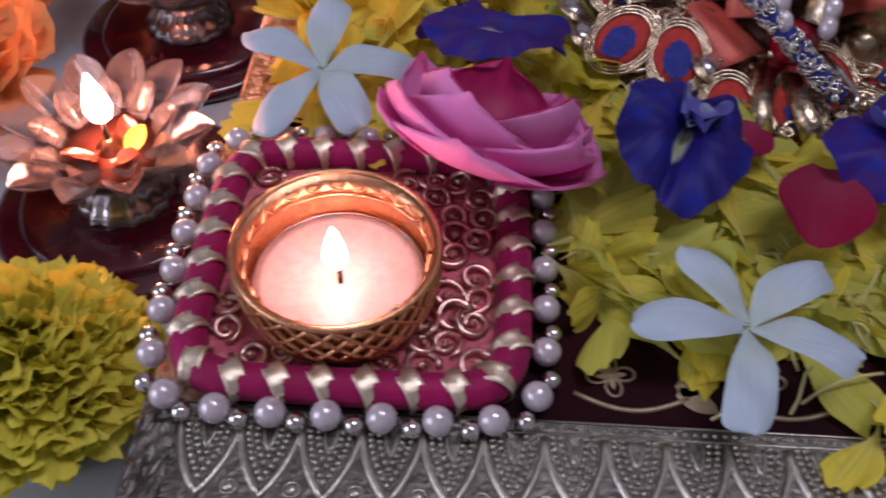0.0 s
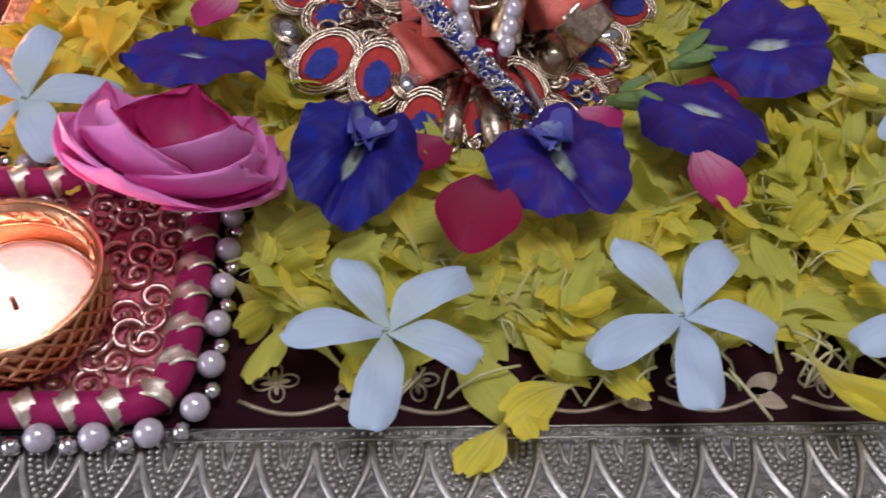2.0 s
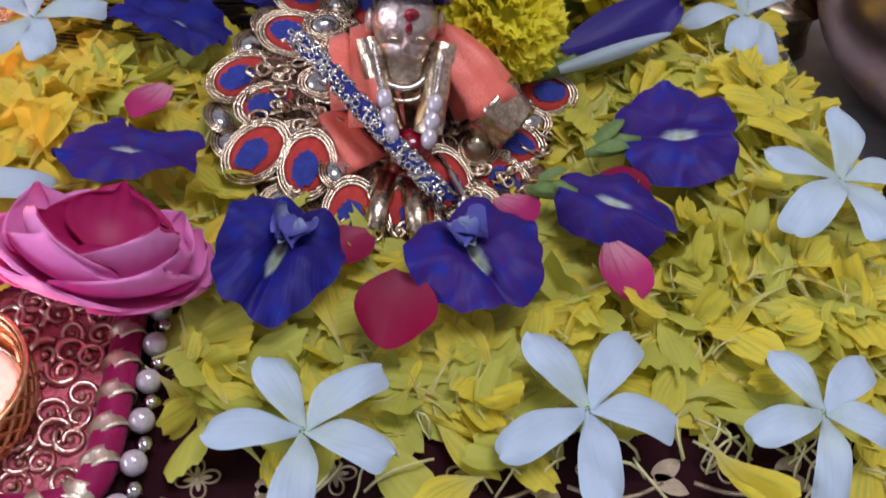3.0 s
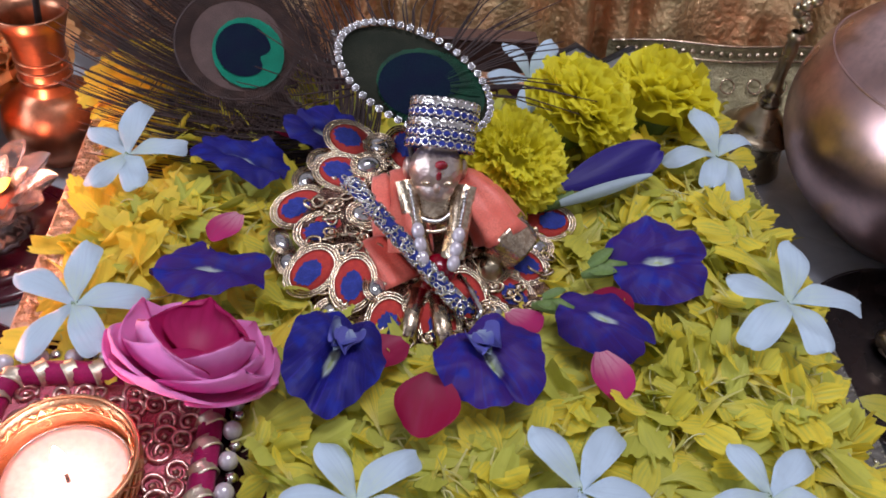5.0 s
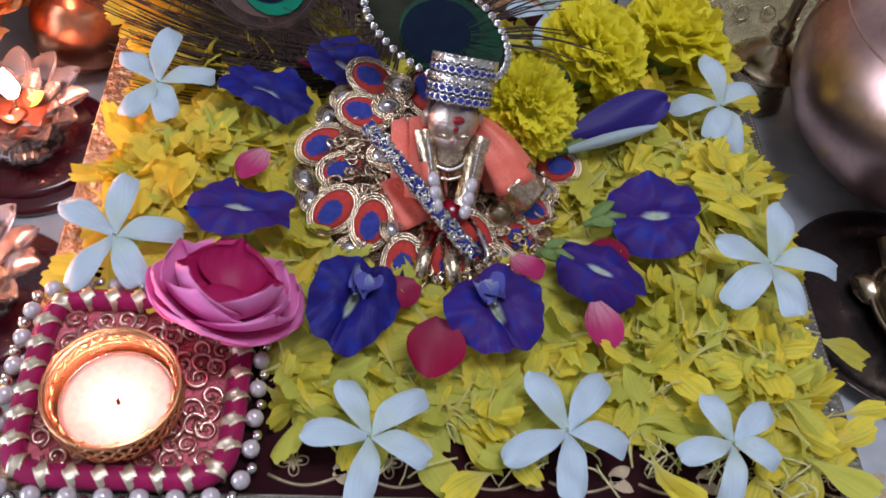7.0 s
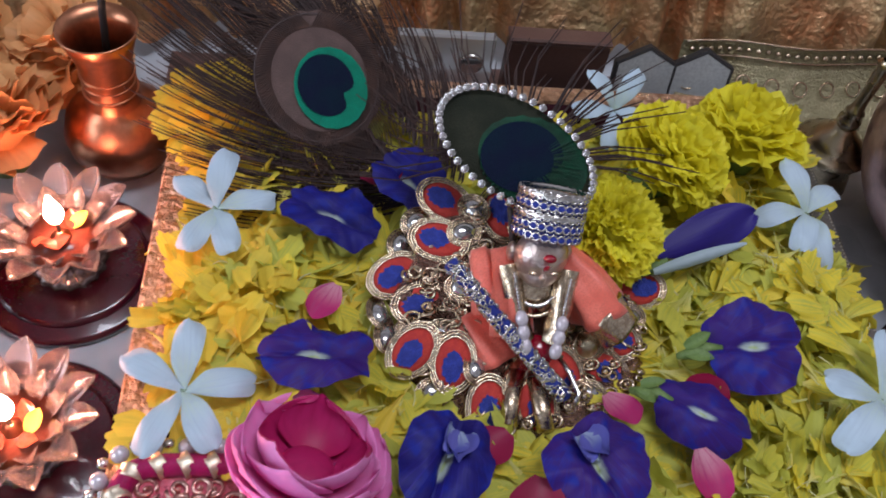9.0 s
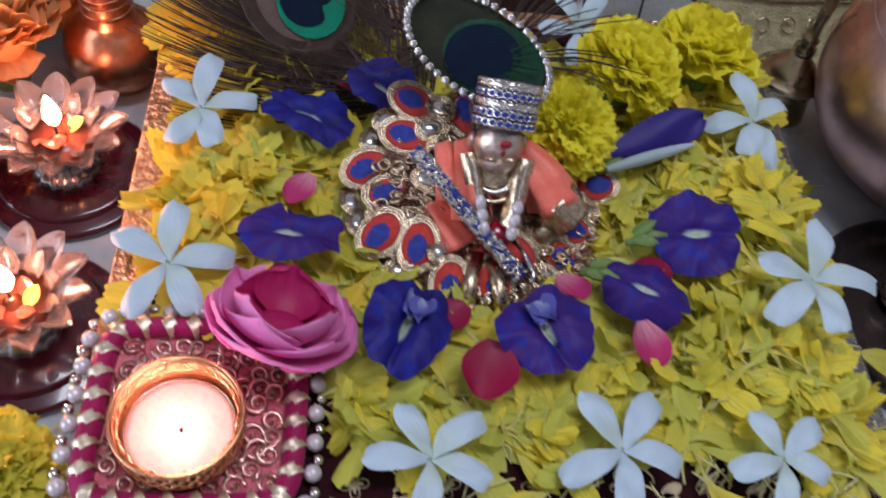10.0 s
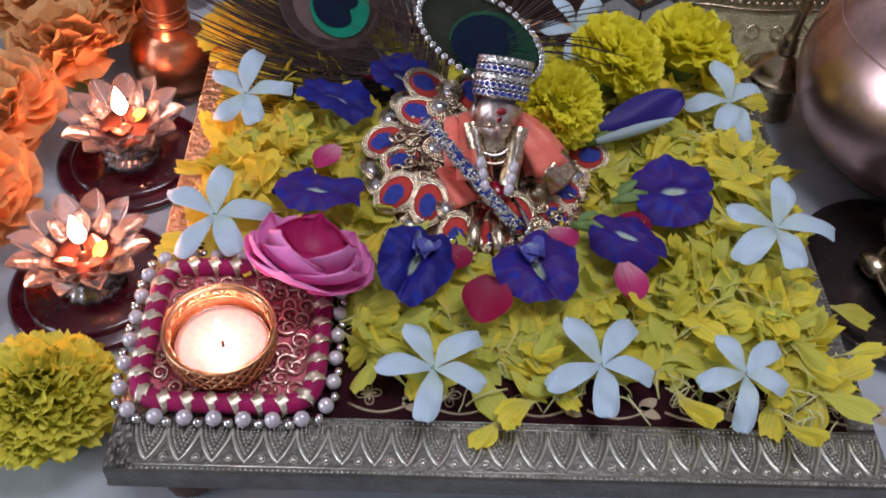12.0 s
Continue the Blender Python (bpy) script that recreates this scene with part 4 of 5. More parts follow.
marigold(-0.0400, 0.0420, 0.0220, 0.0310, M_lime, LIME, 5, 20, 0, 460, 0.85, wide=0.75, pleat=0.14, long=0.36)
for k, (x, y, z, R0) in enumerate(((-0.0860, 0.2680, 0.0290, 0.0330), (-0.0620, 0.3250, 0.0270, 0.0330), (-0.1180, 0.3200, 0.0270, 0.0330), (-0.1080, 0.2150, 0.0300, 0.0330), (-0.1060, 0.1560, 0.0300, 0.0320), (-0.1100, 0.1000, 0.0280, 0.0300))):
    marigold(x, y, z, R0, M_orange, ORANGE, 6 + k, 15, 0, 54, 0.8, "orange marigolds", 1.25, 0.06)


# ---- beaded mat with candle ----
def square_path(cx, cy, a, b, n, power=6.5, phase=0.0):
    pts = []
    dense = []
    for i in range(720):
        t = 2 * math.pi * i / 720
        c, s = math.cos(t), math.sin(t)
        k = (abs(c) ** power + abs(s) ** power) ** (-1 / power)
        dense.append((cx + a * k * c, cy + b * k * s))
    acc = [0.0]
    for i in range(720):
        p, q = dense[i], dense[(i + 1) % 720]
        acc.append(acc[-1] + math.hypot(q[0] - p[0], q[1] - p[1]))
    j = 0
    for i in range(n):
        want = acc[-1] * ((i + phase) % n) / n
        j = next(k for k in range(720) if acc[k + 1] >= want)
        p, q = dense[j], dense[(j + 1) % 720]
        f = (want - acc[j]) / max(1e-9, acc[j + 1] - acc[j])
        pts.append((p[0] + (q[0] - p[0]) * f, p[1] + (q[1] - p[1]) * f))
    return pts


MX, MY = 0.0405, 0.0605
mat_thing = thing("beaded_mat", "square magenta mat edged with pearls and silver beads", "mat")
base = Shape()
rim_pts = square_path(MX, MY, 0.035, 0.034, 60)
base.add(([(x, y, TOP + 0.0005) for x, y in rim_pts] + [(x, y, TOP + 0.0020) for x, y in rim_pts], [tuple(range(60))[::-1], tuple(range(60, 120))] + [(i, (i + 1) % 60, 60 + (i + 1) % 60, 60 + i) for i in range(60)], None))
part("backing", base, M_pinkglow, mat_thing, "shiny pink backing, candle glow in its colour", smooth=False)
rope = [(x, y, TOP + 0.0040) for x, y in square_path(MX, MY, 0.0345, 0.0335, 120)]
part("satin_cord", one(tube(rope + rope[:1], 0.0041, 10, False)), M_magenta, mat_thing, "padded magenta satin cord")
NW = 28
for i, (x, y) in enumerate(square_path(MX, MY, 0.0345, 0.0335, NW, phase=0.5)):
    x2, y2 = square_path(MX, MY, 0.0345, 0.0335, NW, phase=0.52)[i]
    a = math.degrees(math.atan2(y2 - y, x2 - x))
    band = Shape()
    band.add(lathe([(0.0040, -0.0023), (0.0046, -0.0021), (0.0043, -0.0012), (0.0045, 0.0), (0.0043, 0.0012), (0.0046, 0.0021), (0.0040, 0.0023)], 16), turn(0, 90, 0))
    part("ribbon_wrap", band, M_palegold, mat_thing, "pale gold ribbon", m=Matrix.Translation((x, y, TOP + 0.0040)) @ turn(0, 0, a + 34))
pearl_mesh = one(ball(0.0032, 16, 10)).mesh("pearl", M_pearl)
NP = 27
for x, y in square_path(MX, MY, 0.0415, 0.0400, NP):
    part("pearl", pearl_mesh, None, mat_thing, m=Matrix.Translation((x, y, TOP + 0.0038)))
bead_mesh = one(ball(0.0021, 12, 8), ring(0.0016, 0.0006, 12, 5)).mesh("silver_bead", M_bead)
for x, y in square_path(MX, MY, 0.0430, 0.0415, NP, phase=0.5):
    part("silver_bead", bead_mesh, None, mat_thing, m=Matrix.Translation((x, y, TOP + 0.0030)) @ turn(40, 20, 0))
fq = random.Random(3)
curl_kinds = []
for k in range(3):
    s = Shape()
    s.add(tube([((0.0035 - 0.0022 * t) * math.cos(7.5 * t + k), (0.0035 - 0.0022 * t) * math.sin(7.5 * t + k), 0.0005 * math.sin(5 * t)) for t in [i / 16 for i in range(17)]], 0.00068, 5))
    s.add(ball(0.0009, 6, 4))
    curl_kinds.append(s.mesh("filigree_curl", M_gold_pinkglow))
for ix in range(10):
    for iy in range(10):
        x, y = MX - 0.0265 + 0.0059 * ix, MY - 0.0260 + 0.0058 * iy
        if math.hypot(x - 0.0368, y - 0.0520) < 0.019 or (ix * 3 + iy * 5) % 4 == 0:
            continue
        part("filigree_curl", curl_kinds[(ix + iy) % 3], None, mat_thing, m=Matrix.Translation((x + fq.uniform(-0.001, 0.001), y + fq.uniform(-0.001, 0.001), TOP + 0.0030)) @ turn(fq.uniform(-15, 15), fq.uniform(-15, 15), fq.uniform(0, 360), fq.uniform(1.0, 1.35)))

CX, CY, CZ = 0.0368, 0.0520, TOP + 0.0020
holder = thing("candle_holder", "gold filigree tealight holder standing on a beaded mat", "candle holder", Matrix.Translation((CX, CY, CZ)))
HR = [(0.0170, 0.0), (0.0195, 0.002), (0.0212, 0.006), (0.0217, 0.010), (0.0215, 0.0165)]


def holder_r(z):
    for (r0, z0), (r1, z1) in zip(HR, HR[1:]):
        if z <= z1:
            return r0 + (r1 - r0) * (z - z0) / (z1 - z0)
    return HR[-1][0]


part("inner_wall", one(lathe([(0.0, 0.0006)] + [(r - 0.0009, z + 0.0006) for r, z in HR] + [(r - 0.0006, z) for r, z in reversed(HR)] + [(0.0, 0.0)], 48)), M_gold, holder, "thin gold inner wall")
part("rim", one(ring(0.0216, 0.0007, 60, 8)), M_gold, holder, "rolled gold rim", m=Matrix.Translation((0, 0, 0.0168)))
part("rim", one(ring(0.0172, 0.0007, 60, 8)), M_gold, holder, "rolled gold foot ring", m=Matrix.Translation((0, 0, 0.0007)))
for s in (-1, 1):
    pts = []
    for i in range(9):
        z = 0.0165 * i / 8
        a = s * (i / 8) * 0.75
        pts.append((holder_r(z) * math.cos(a), holder_r(z) * math.sin(a), z))
    bar = one(tube(pts, 0.00062, 5)).mesh("lattice_bar", M_gold)
    for k in range(26):
        part("lattice_bar", bar, None, holder, m=turn(0, 0, 360 * k / 26))
wave = Shape()
wpts = [((0.0196 + 0.0003 * math.cos(i * math.pi)) * math.cos(2 * math.pi * i / 72), (0.0196 + 0.0003 * math.cos(i * math.pi)) * math.sin(2 * math.pi * i / 72), 0.0138 + 0.0016 * math.cos(i * math.pi / 1.5)) for i in range(73)]
wave.add(tube(wpts, 0.0005, 5, False))
wave.add(ring(0.0199, 0.0005, 60, 5), Matrix.Translation((0, 0, 0.0113)))
part("inner_braid", wave, M_gold, holder, "twisted gold braid")
candle = thing("tealight_candle", "lit white tealight candle sitting in a gold holder", "candle", Matrix.Translation((CX, CY, CZ)))
part("cup", one(lathe([(0.0, 0.0015), (0.0187, 0.0015), (0.0189, 0.0062), (0.0185, 0.0062), (0.0182, 0.005)], 40)), M_bead, candle, "thin metal cup")
part("wax", one(lathe([(0.0, 0.0042), (0.004, 0.0043), (0.012, 0.0050), (0.0165, 0.0058), (0.0184, 0.0062), (0.0184, 0.002)], 40)), M_wax, candle, "white wax, molten round the wick")
part("wick", one(tube([(0, 0, 0.003), (0.0002, 0, 0.006), (0.0, 0.0004, 0.008)], 0.0006, 6)), M_wick, candle, "blackened wick")


def flame_piece(h, w):
    return lathe([(0.0001, 0), (w * 0.7, h * 0.12), (w, h * 0.3), (w * 0.85, h * 0.5), (w * 0.5, h * 0.75), (w * 0.18, h * 0.93), (0.0001, h)], 14)


part("flame", one(flame_piece(0.0135, 0.0026)), M_flame, candle, "bright flame", m=Matrix.Translation((-0.0006, 0.0004, 0.0085)))


# ---- glass lotus lamps on maroon discs ----
def lotus_lamp(x, y, seed, rz):
    stand = thing("round_base", "round glossy maroon two-step base on the marble", "stand", Matrix.Translation((x, y + 0.001, 0)), "maroon bases")
    part("disc", one(lathe([(0.0, 0.0), (0.0385, 0.0), (0.0410, 0.0015), (0.0410, 0.0040), (0.0390, 0.0052), (0.0, 0.0052)], 64)), M_maroon, stand)
    part("step", one(lathe([(0.0335, 0.0052), (0.0330, 0.0070), (0.0310, 0.0080), (0.0, 0.0080)], 64)), M_maroon, stand, "raised maroon step")
    q = random.Random(seed)
    ob = thing("lotus_lamp", "clear glass lotus-shaped oil lamp, lit, on a maroon base", "oil lamp", Matrix.Translation((x, y, 0.0080)) @ turn(0, 0, rz, 1.02), "glass lotus lamps")
    foot_vs, foot_fs, foot_uv = lathe([(0.0, 0.0), (0.0150, 0.0), (0.0156, 0.0018), (0.0135, 0.0045), (0.0100, 0.0085), (0.0108, 0.0125), (0.0, 0.0125)], 48)
    foot_vs = [(vx * (1 + 0.05 * math.cos(16 * math.atan2(vy, vx))), vy * (1 + 0.05 * math.cos(16 * math.atan2(vy, vx))), vz) for vx, vy, vz in foot_vs]
    part("foot", one((foot_vs, foot_fs, foot_uv)), M_footglass, ob, "fluted silvery glass foot")
    bowl = lathe([(0.0, 0.012), (0.012, 0.0125), (0.0175, 0.017), (0.0205, 0.0225), (0.0195, 0.0225), (0.0165, 0.018), (0.0110, 0.0145), (0.0, 0.014)], 36)
    part("bowl", one(bowl), M_glass, ob, "clear glass bowl")
    part("oil", one(lathe([(0.0, 0.0185), (0.0158, 0.0185), (0.0150, 0.0168), (0.0105, 0.0149), (0.0, 0.0146)], 28)), M_oil, ob, "amber oil")
    pet = one(leaf(0.0185, 0.0122, lotus_prof, cup=0.40, curl=0.16, thick=0.0010, nx=8, ny=10, arc=0.0)).mesh("glass_petal", M_glass)
    for k in range(12):
        part("glass_petal", pet, None, ob, m=turn(0, 0, 30 * k) @ Matrix.Translation((0, 0.0165, 0.0195)) @ turn(24, 0, 0))
    pet2 = one(leaf(0.0120, 0.0088, lotus_prof, cup=0.40, curl=0.12, thick=0.0008, nx=8, ny=10, arc=0.0)).mesh("inner_glass_petal", M_glass)
    for k in range(9):
        part("inner_glass_petal", pet2, None, ob, m=turn(0, 0, 40 * k + 15) @ Matrix.Translation((0, 0.0135, 0.0190)) @ turn(42, 0, 0))
    part("wick_holder", one(lathe([(0.0, 0.017), (0.004, 0.017), (0.0042, 0.0195), (0.0022, 0.0205), (0.0022, 0.0225), (0.0, 0.0225)], 14)), M_copper, ob, "small copper wick holder")
    part("wick", one(tube([(0, 0, 0.0215), (0.0003, 0, 0.0290)], 0.0008, 6)), M_wick, ob, "blackened cotton wick")
    part("flame", one(flame_piece(0.0175, 0.0038)), M_lampflame, ob, "bright flame", m=Matrix.Translation((0.0003, 0, 0.0285)))
    for k in range(5):
        a = q.uniform(0, 6.28)
        part("floating_petal", one(leaf(0.009, 0.006, round_prof, cup=0.2, curl=0.2, wave=0.05)), M_petal_gold if k < 1 else M_oil, ob, m=Matrix.Translation((0.006 * math.cos(a), 0.006 * math.sin(a), 0.0193)) @ turn(15, 10, q.uniform(0, 360)))
    return ob


lotus_lamp(-0.0425, 0.2085, 1, 10)
lotus_lamp(-0.0415, 0.1195, 2, 0)


# ---- metal vessels ----
pot = thing("copper_pot", "small polished copper pot with a narrow neck", "pot", Matrix.Translation((-0.0310, 0.2810, 0)))
part("body", one(lathe([(0.0, 0.0), (0.014, 0.0), (0.020, 0.004), (0.0250, 0.013), (0.0260, 0.022), (0.0235, 0.031), (0.0165, 0.037), (0.0118, 0.041), (0.0112, 0.044), (0.0124, 0.046), (0.0116, 0.048), (0.0112, 0.055), (0.0122, 0.060), (0.0122, 0.064), (0.0150, 0.074), (0.0176, 0.0815), (0.0170, 0.0822), (0.0140, 0.074), (0.0110, 0.064), (0.0100, 0.050), (0.0140, 0.036), (0.0210, 0.026), (0.0, 0.004)], 48)), M_copper, pot, "polished copper body")
for z, r in ((0.0470, 0.0122), (0.0520, 0.0116), (0.0570, 0.0119)):
    part("neck_ring", one(ring(r, 0.0007, 36, 6)), M_copper, pot, m=Matrix.Translation((0, 0, z)))
tagged(part("incense_stick", one(tube([(-0.034, 0.283, 0.02), (-0.029, 0.287, 0.085), (-0.025, 0.290, 0.125)], 0.0017, 8)), M_dark), "dark stick standing in a copper pot", "stick")

BPX, BPY = 0.4050, 0.2400
big = thing("large_copper_pot", "large worn copper water pot with a dark mouth", "pot", Matrix.Translation((BPX, BPY, 0)))
prof = [(0.0, 0.0), (0.032, 0.0), (0.040, 0.004)]
for i in range(19):
    a = math.radians(-58 + 118 * i / 18)
    prof.append((0.012 + 0.064 * math.cos(a), 0.062 + 0.060 * math.sin(a)))
prof += [(0.0450, 0.1165), (0.0470, 0.122), (0.0560, 0.131), (0.0610, 0.136), (0.0595, 0.1375)]
part("body", one(lathe(prof, 72)), M_oldcopper, big, "worn pinkish copper body")
part("mouth", one(lathe([(0.0595, 0.1376), (0.0540, 0.1300), (0.0445, 0.1215), (0.040, 0.115), (0.055, 0.090), (0.060, 0.06), (0.0, 0.01)], 64)), M_dark_inside, big, "dark inside")
part("groove_ring", one(ring(0.0667, 0.0006, 72, 5)), M_oldcopper, big, m=Matrix.Translation((0, 0, 0.0935)))
# Boss stands in for a small dark hole in the pot's side.
part("boss", one(lathe([(0.0, 0.002), (0.002, 0.0022), (0.0028, 0.0012), (0.0042, 0.0004), (0.0046, -0.001)], 18)), M_copper, big, "small raised copper boss standing in for a hole", m=turn(0, 0, -112) @ Matrix.Translation((0.0725, 0, 0.082)) @ turn(0, 68, 0))

bell = thing("brass_bell", "aged brass hand bell with a slender ornate handle", "bell", Matrix.Translation((0.3370, 0.2880, 0)))
part("body", one(lathe([(0.0, 0.001), (0.0175, 0.0), (0.0190, 0.0015), (0.0180, 0.006), (0.0165, 0.014), (0.0160, 0.021), (0.0190, 0.0235), (0.0203, 0.0255), (0.0185, 0.0275), (0.0150, 0.0290), (0.0145, 0.0310), (0.0115, 0.0345), (0.0065, 0.0390), (0.0055, 0.0410), (0.0, 0.0415)], 48)), M_brass, bell, "aged brass skirt")
part("handle", one(lathe([(0.0048, 0.0405), (0.0062, 0.0430), (0.0062, 0.0460), (0.0040, 0.0485), (0.0052, 0.0510), (0.0036, 0.0530), (0.0030, 0.0600), (0.0036, 0.0760), (0.0030, 0.0800), (0.0048, 0.0825), (0.0030, 0.0850)], 24)), M_brass, bell, "turned brass handle")
knob = one(ball(0.0034, 10, 7)).mesh("knob", M_brass)
for k in range(7):
    part("knob", knob, None, bell, m=Matrix.Translation((0.0035 * math.cos(k), 0.0035 * math.sin(k), 0.0880 + 0.0032 * k)))
part("finial", one(ball(0.0055, 12, 8, sz=1.4)), M_brass, bell, "rounded brass finial", m=Matrix.Translation((0, 0, 0.1150)))

PX, PY = 0.3760, 0.1390
plate = thing("metal_plate", "dark round metal plate holding a brass tortoise", "plate", Matrix.Translation((PX, PY, 0)))
part("dish", one(lathe([(0.0, 0.0), (0.045, 0.0), (0.052, 0.002), (0.0590, 0.0080), (0.0580, 0.0086), (0.051, 0.0032), (0.044, 0.0016), (0.0, 0.0016)], 64)), M_steel, plate, "dark dish")
part("rim", one(ring(0.0588, 0.0008, 72, 6)), M_steel, plate, "rolled rim", m=Matrix.Translation((0, 0, 0.0082)))
tort = Shape()
tort.add(ball(1, 20, 10, 0.017, 0.022, 0.012), Matrix.Translation((0, 0, 0.008)))
for i in range(-1, 2):
    for j in range(-2, 3):
        x, y = 0.0085 * i, 0.0075 * j + 0.0037 * (i % 2)
        h = 1 - (x / 0.017) ** 2 - (y / 0.022) ** 2
        if h > 0.1:
            z = 0.008 + 0.012 * math.sqrt(h)
            tort.add(lathe([(0.0, 0.0010), (0.0026, 0.0008), (0.0039, -0.0004)], 6), Matrix.Translation((x, y, z)) @ turn(-y * 1800, x * 2600, 0))
tort.add(ring(0.0178, 0.0012, 36, 6, 1.28), Matrix.Translation((0, 0, 0.006)))
tort.add(tube([(0, 0.018, 0.007), (0, 0.026, 0.011), (0, 0.032, 0.013)], lambda t: 0.0052 - 0.0012 * t, 10))
for sx in (-1, 1):
    for sy in (-1, 1):
        tort.add(ball(1, 10, 6, 0.006, 0.008, 0.0045), Matrix.Translation((sx * 0.014, sy * 0.015, 0.0045)))
tagged(part("tortoise_figurine", tort, M_brass, m=Matrix.Translation((0.3830, 0.1350, 0.0016)) @ turn(0, 0, 12, 1.25)), "small brass tortoise figurine standing in a dark plate", "figurine")


# ---- robe spread under the figurine ----
def robe_z(x, y):
    k = max(0, min(1, (x - 0.150) / 0.03))
    return 0.0535 + (0.34 - 0.20 * k) * max(0, y - 0.118)


robe = thing("embroidered_robe", "round gold-embroidered robe with red and blue peacock-eye patches", "robe")
nr, na = 14, 64
vs, fs = [], []
for j in range(nr + 1):
    t = j / nr
    for i in range(na):
        a = 2 * math.pi * i / na
        R = 1 + 0.035 * math.sin(9 * a) + 0.02 * math.sin(17 * a)
        x, y = 0.148 + 0.050 * t * R * math.cos(a), 0.152 + 0.046 * t * R * math.sin(a)
        z = robe_z(x, y) + 0.0016 * noise.noise(Vector((x * 260, y * 260, 2))) if t < 0.97 else robe_z(x, y) - 0.004
        vs.append((x, y, z))
for j in range(nr):
    for i in range(na):
        fs.append((j * na + i, j * na + (i + 1) % na, (j + 1) * na + (i + 1) % na, (j + 1) * na + i))
o = len(vs)
for i in range(na):
    x, y, z = vs[nr * na + i]
    vs.append((x, y, 0.0515))
for i in range(na):
    fs.append((nr * na + i, nr * na + (i + 1) % na, o + (i + 1) % na, o + i))
part("cloth", one((vs, fs, None)), M_sequin, robe, "lumpy gold sequinned cloth")


def feather_patch(r, seed):
    q = random.Random(seed)
    s = Shape()
    vs2, fs2 = [(0, 0, 0.0006)], []
    n = 40
    for i in range(n):
        a = 2 * math.pi * i / n
        k = r * (0.66 + 0.05 * math.sin(13 * a) + 0.12 * q.random())
        vs2.append((k * math.cos(a), k * 1.1 * math.sin(a) + 0.26 * r, 0.0002))
    fs2 = [(0, 1 + i, 1 + (i + 1) % n) for i in range(n)]
    s.add((vs2, fs2, None))
    return s


edge = [(0.117, 0.195, 0.0775, 60), (0.114, 0.177, 0.0755, 80), (0.098, 0.166, 0.0665, 120), (0.108, 0.154, 0.0650, 100), (0.104, 0.135, 0.0630, 140), (0.119, 0.131, 0.0615, 170), (0.132, 0.116, 0.0560, 175),
        (0.161, 0.129, 0.0575, 200), (0.1825, 0.144, 0.0595, 260), (0.196, 0.166, 0.0620, 280), (0.178, 0.132, 0.0555, 230), (0.150, 0.117, 0.0555, 190), (0.139, 0.188, 0.0785, 20)]
for k, (x, y, z, rz) in enumerate(edge):
    r = 0.0082
    m = Matrix.Translation((x, y, z)) @ turn(22, 0 if x < 0.15 else 6, 0) @ turn(0, 0, rz)
    patch = part("peacock_patch", one(lathe([(0.0, 0.0008), (0.006, 0.0006), (0.0078, -0.0002), (0.0082, -0.0018)], 28)), M_redthread, robe, "round red felt patch", m=m @ Matrix.Diagonal((0.84, 1.18, 1, 1)))
    part("blue_eye", feather_patch(0.0063, k), M_blue, patch, "tufted blue centre", m=Matrix.Translation((0, 0, 0.0010)))
    part("gold_cord", one(ring(r, 0.0005, 36, 5), ring(r + 0.0010, 0.0005, 36, 5), ring(r + 0.0020, 0.0004, 36, 5)), M_goldthread, patch, "twisted gold cord")
gems = [(0.106, 0.188, 0.0720, 40), (0.100, 0.179, 0.0690, 60), (0.128, 0.190, 0.0790, -50), (0.092, 0.152, 0.0610, 100), (0.095, 0.143, 0.0590, 80), (0.124, 0.180, 0.0770, 20), (0.112, 0.122, 0.0550, 20), (0.123, 0.158, 0.0710, 0),
        (0.128, 0.130, 0.0600, 70), (0.190, 0.153, 0.0600, 10), (0.170, 0.122, 0.0550, 0), (0.143, 0.124, 0.0580, 50), (0.204, 0.172, 0.0600, 70), (0.172, 0.140, 0.0605, 30), (0.105, 0.1445, 0.0610, 0), (0.116, 0.143, 0.0620, 0)]
for x, y, z, rz in gems:
    m = Matrix.Translation((x, y, z)) @ turn(24, 0, rz)
    gem = part("mirror_gem", one(ball(1, 14, 6, 0.0048, 0.0035, 0.0018)), M_crystal, robe, "oval clear stone", m=m)
    part("silver_cord", one(ring(0.0052, 0.0005, 26, 5, 0.74), ring(0.0062, 0.0005, 26, 5, 0.76), ring(0.0072, 0.0004, 26, 5, 0.78)), M_goldthread, gem, "silver cord setting")
sq = random.Random(12)
trim = Shape()
for k in range(230):
    a, t = sq.uniform(0, 6.283), sq.uniform(0.35, 1.0)
    x, y = 0.148 + 0.050 * t * math.cos(a), 0.152 + 0.046 * t * math.sin(a)
    R = sq.uniform(0.0014, 0.0034)
    trim.add(ring(R, 0.0007, 12, 5, sq.uniform(0.5, 1.0)), Matrix.Translation((x, y, robe_z(x, y) + 0.0014)) @ turn(sq.uniform(-30, 45), sq.uniform(-30, 30), 0))
    if k % 2:
        trim.add(ball(R * 0.6, 7, 5), Matrix.Translation((x, y, robe_z(x, y) + 0.0016)))
tagged(part("gold_trim", trim, M_goldthread, robe, "gold loops and sequins"), kind="stuff")

# ---- seated figurine, one mesh ----
fig = Shape()
FIG = [M_face, M_coral, M_goldthread, M_blue, M_bead, M_pearl, M_ruby, M_redthread]


def blob(c, sx, sy, sz, slot, rx=0, ry=0, rz=0, nu=16, nv=10):
    fig.add(ball(1, nu, nv, sx, sy, sz), Matrix.Translation(c) @ turn(rx, ry, rz), slot)


blob((0.1475, 0.158, 0.074), 0.015, 0.013, 0.014, 2)
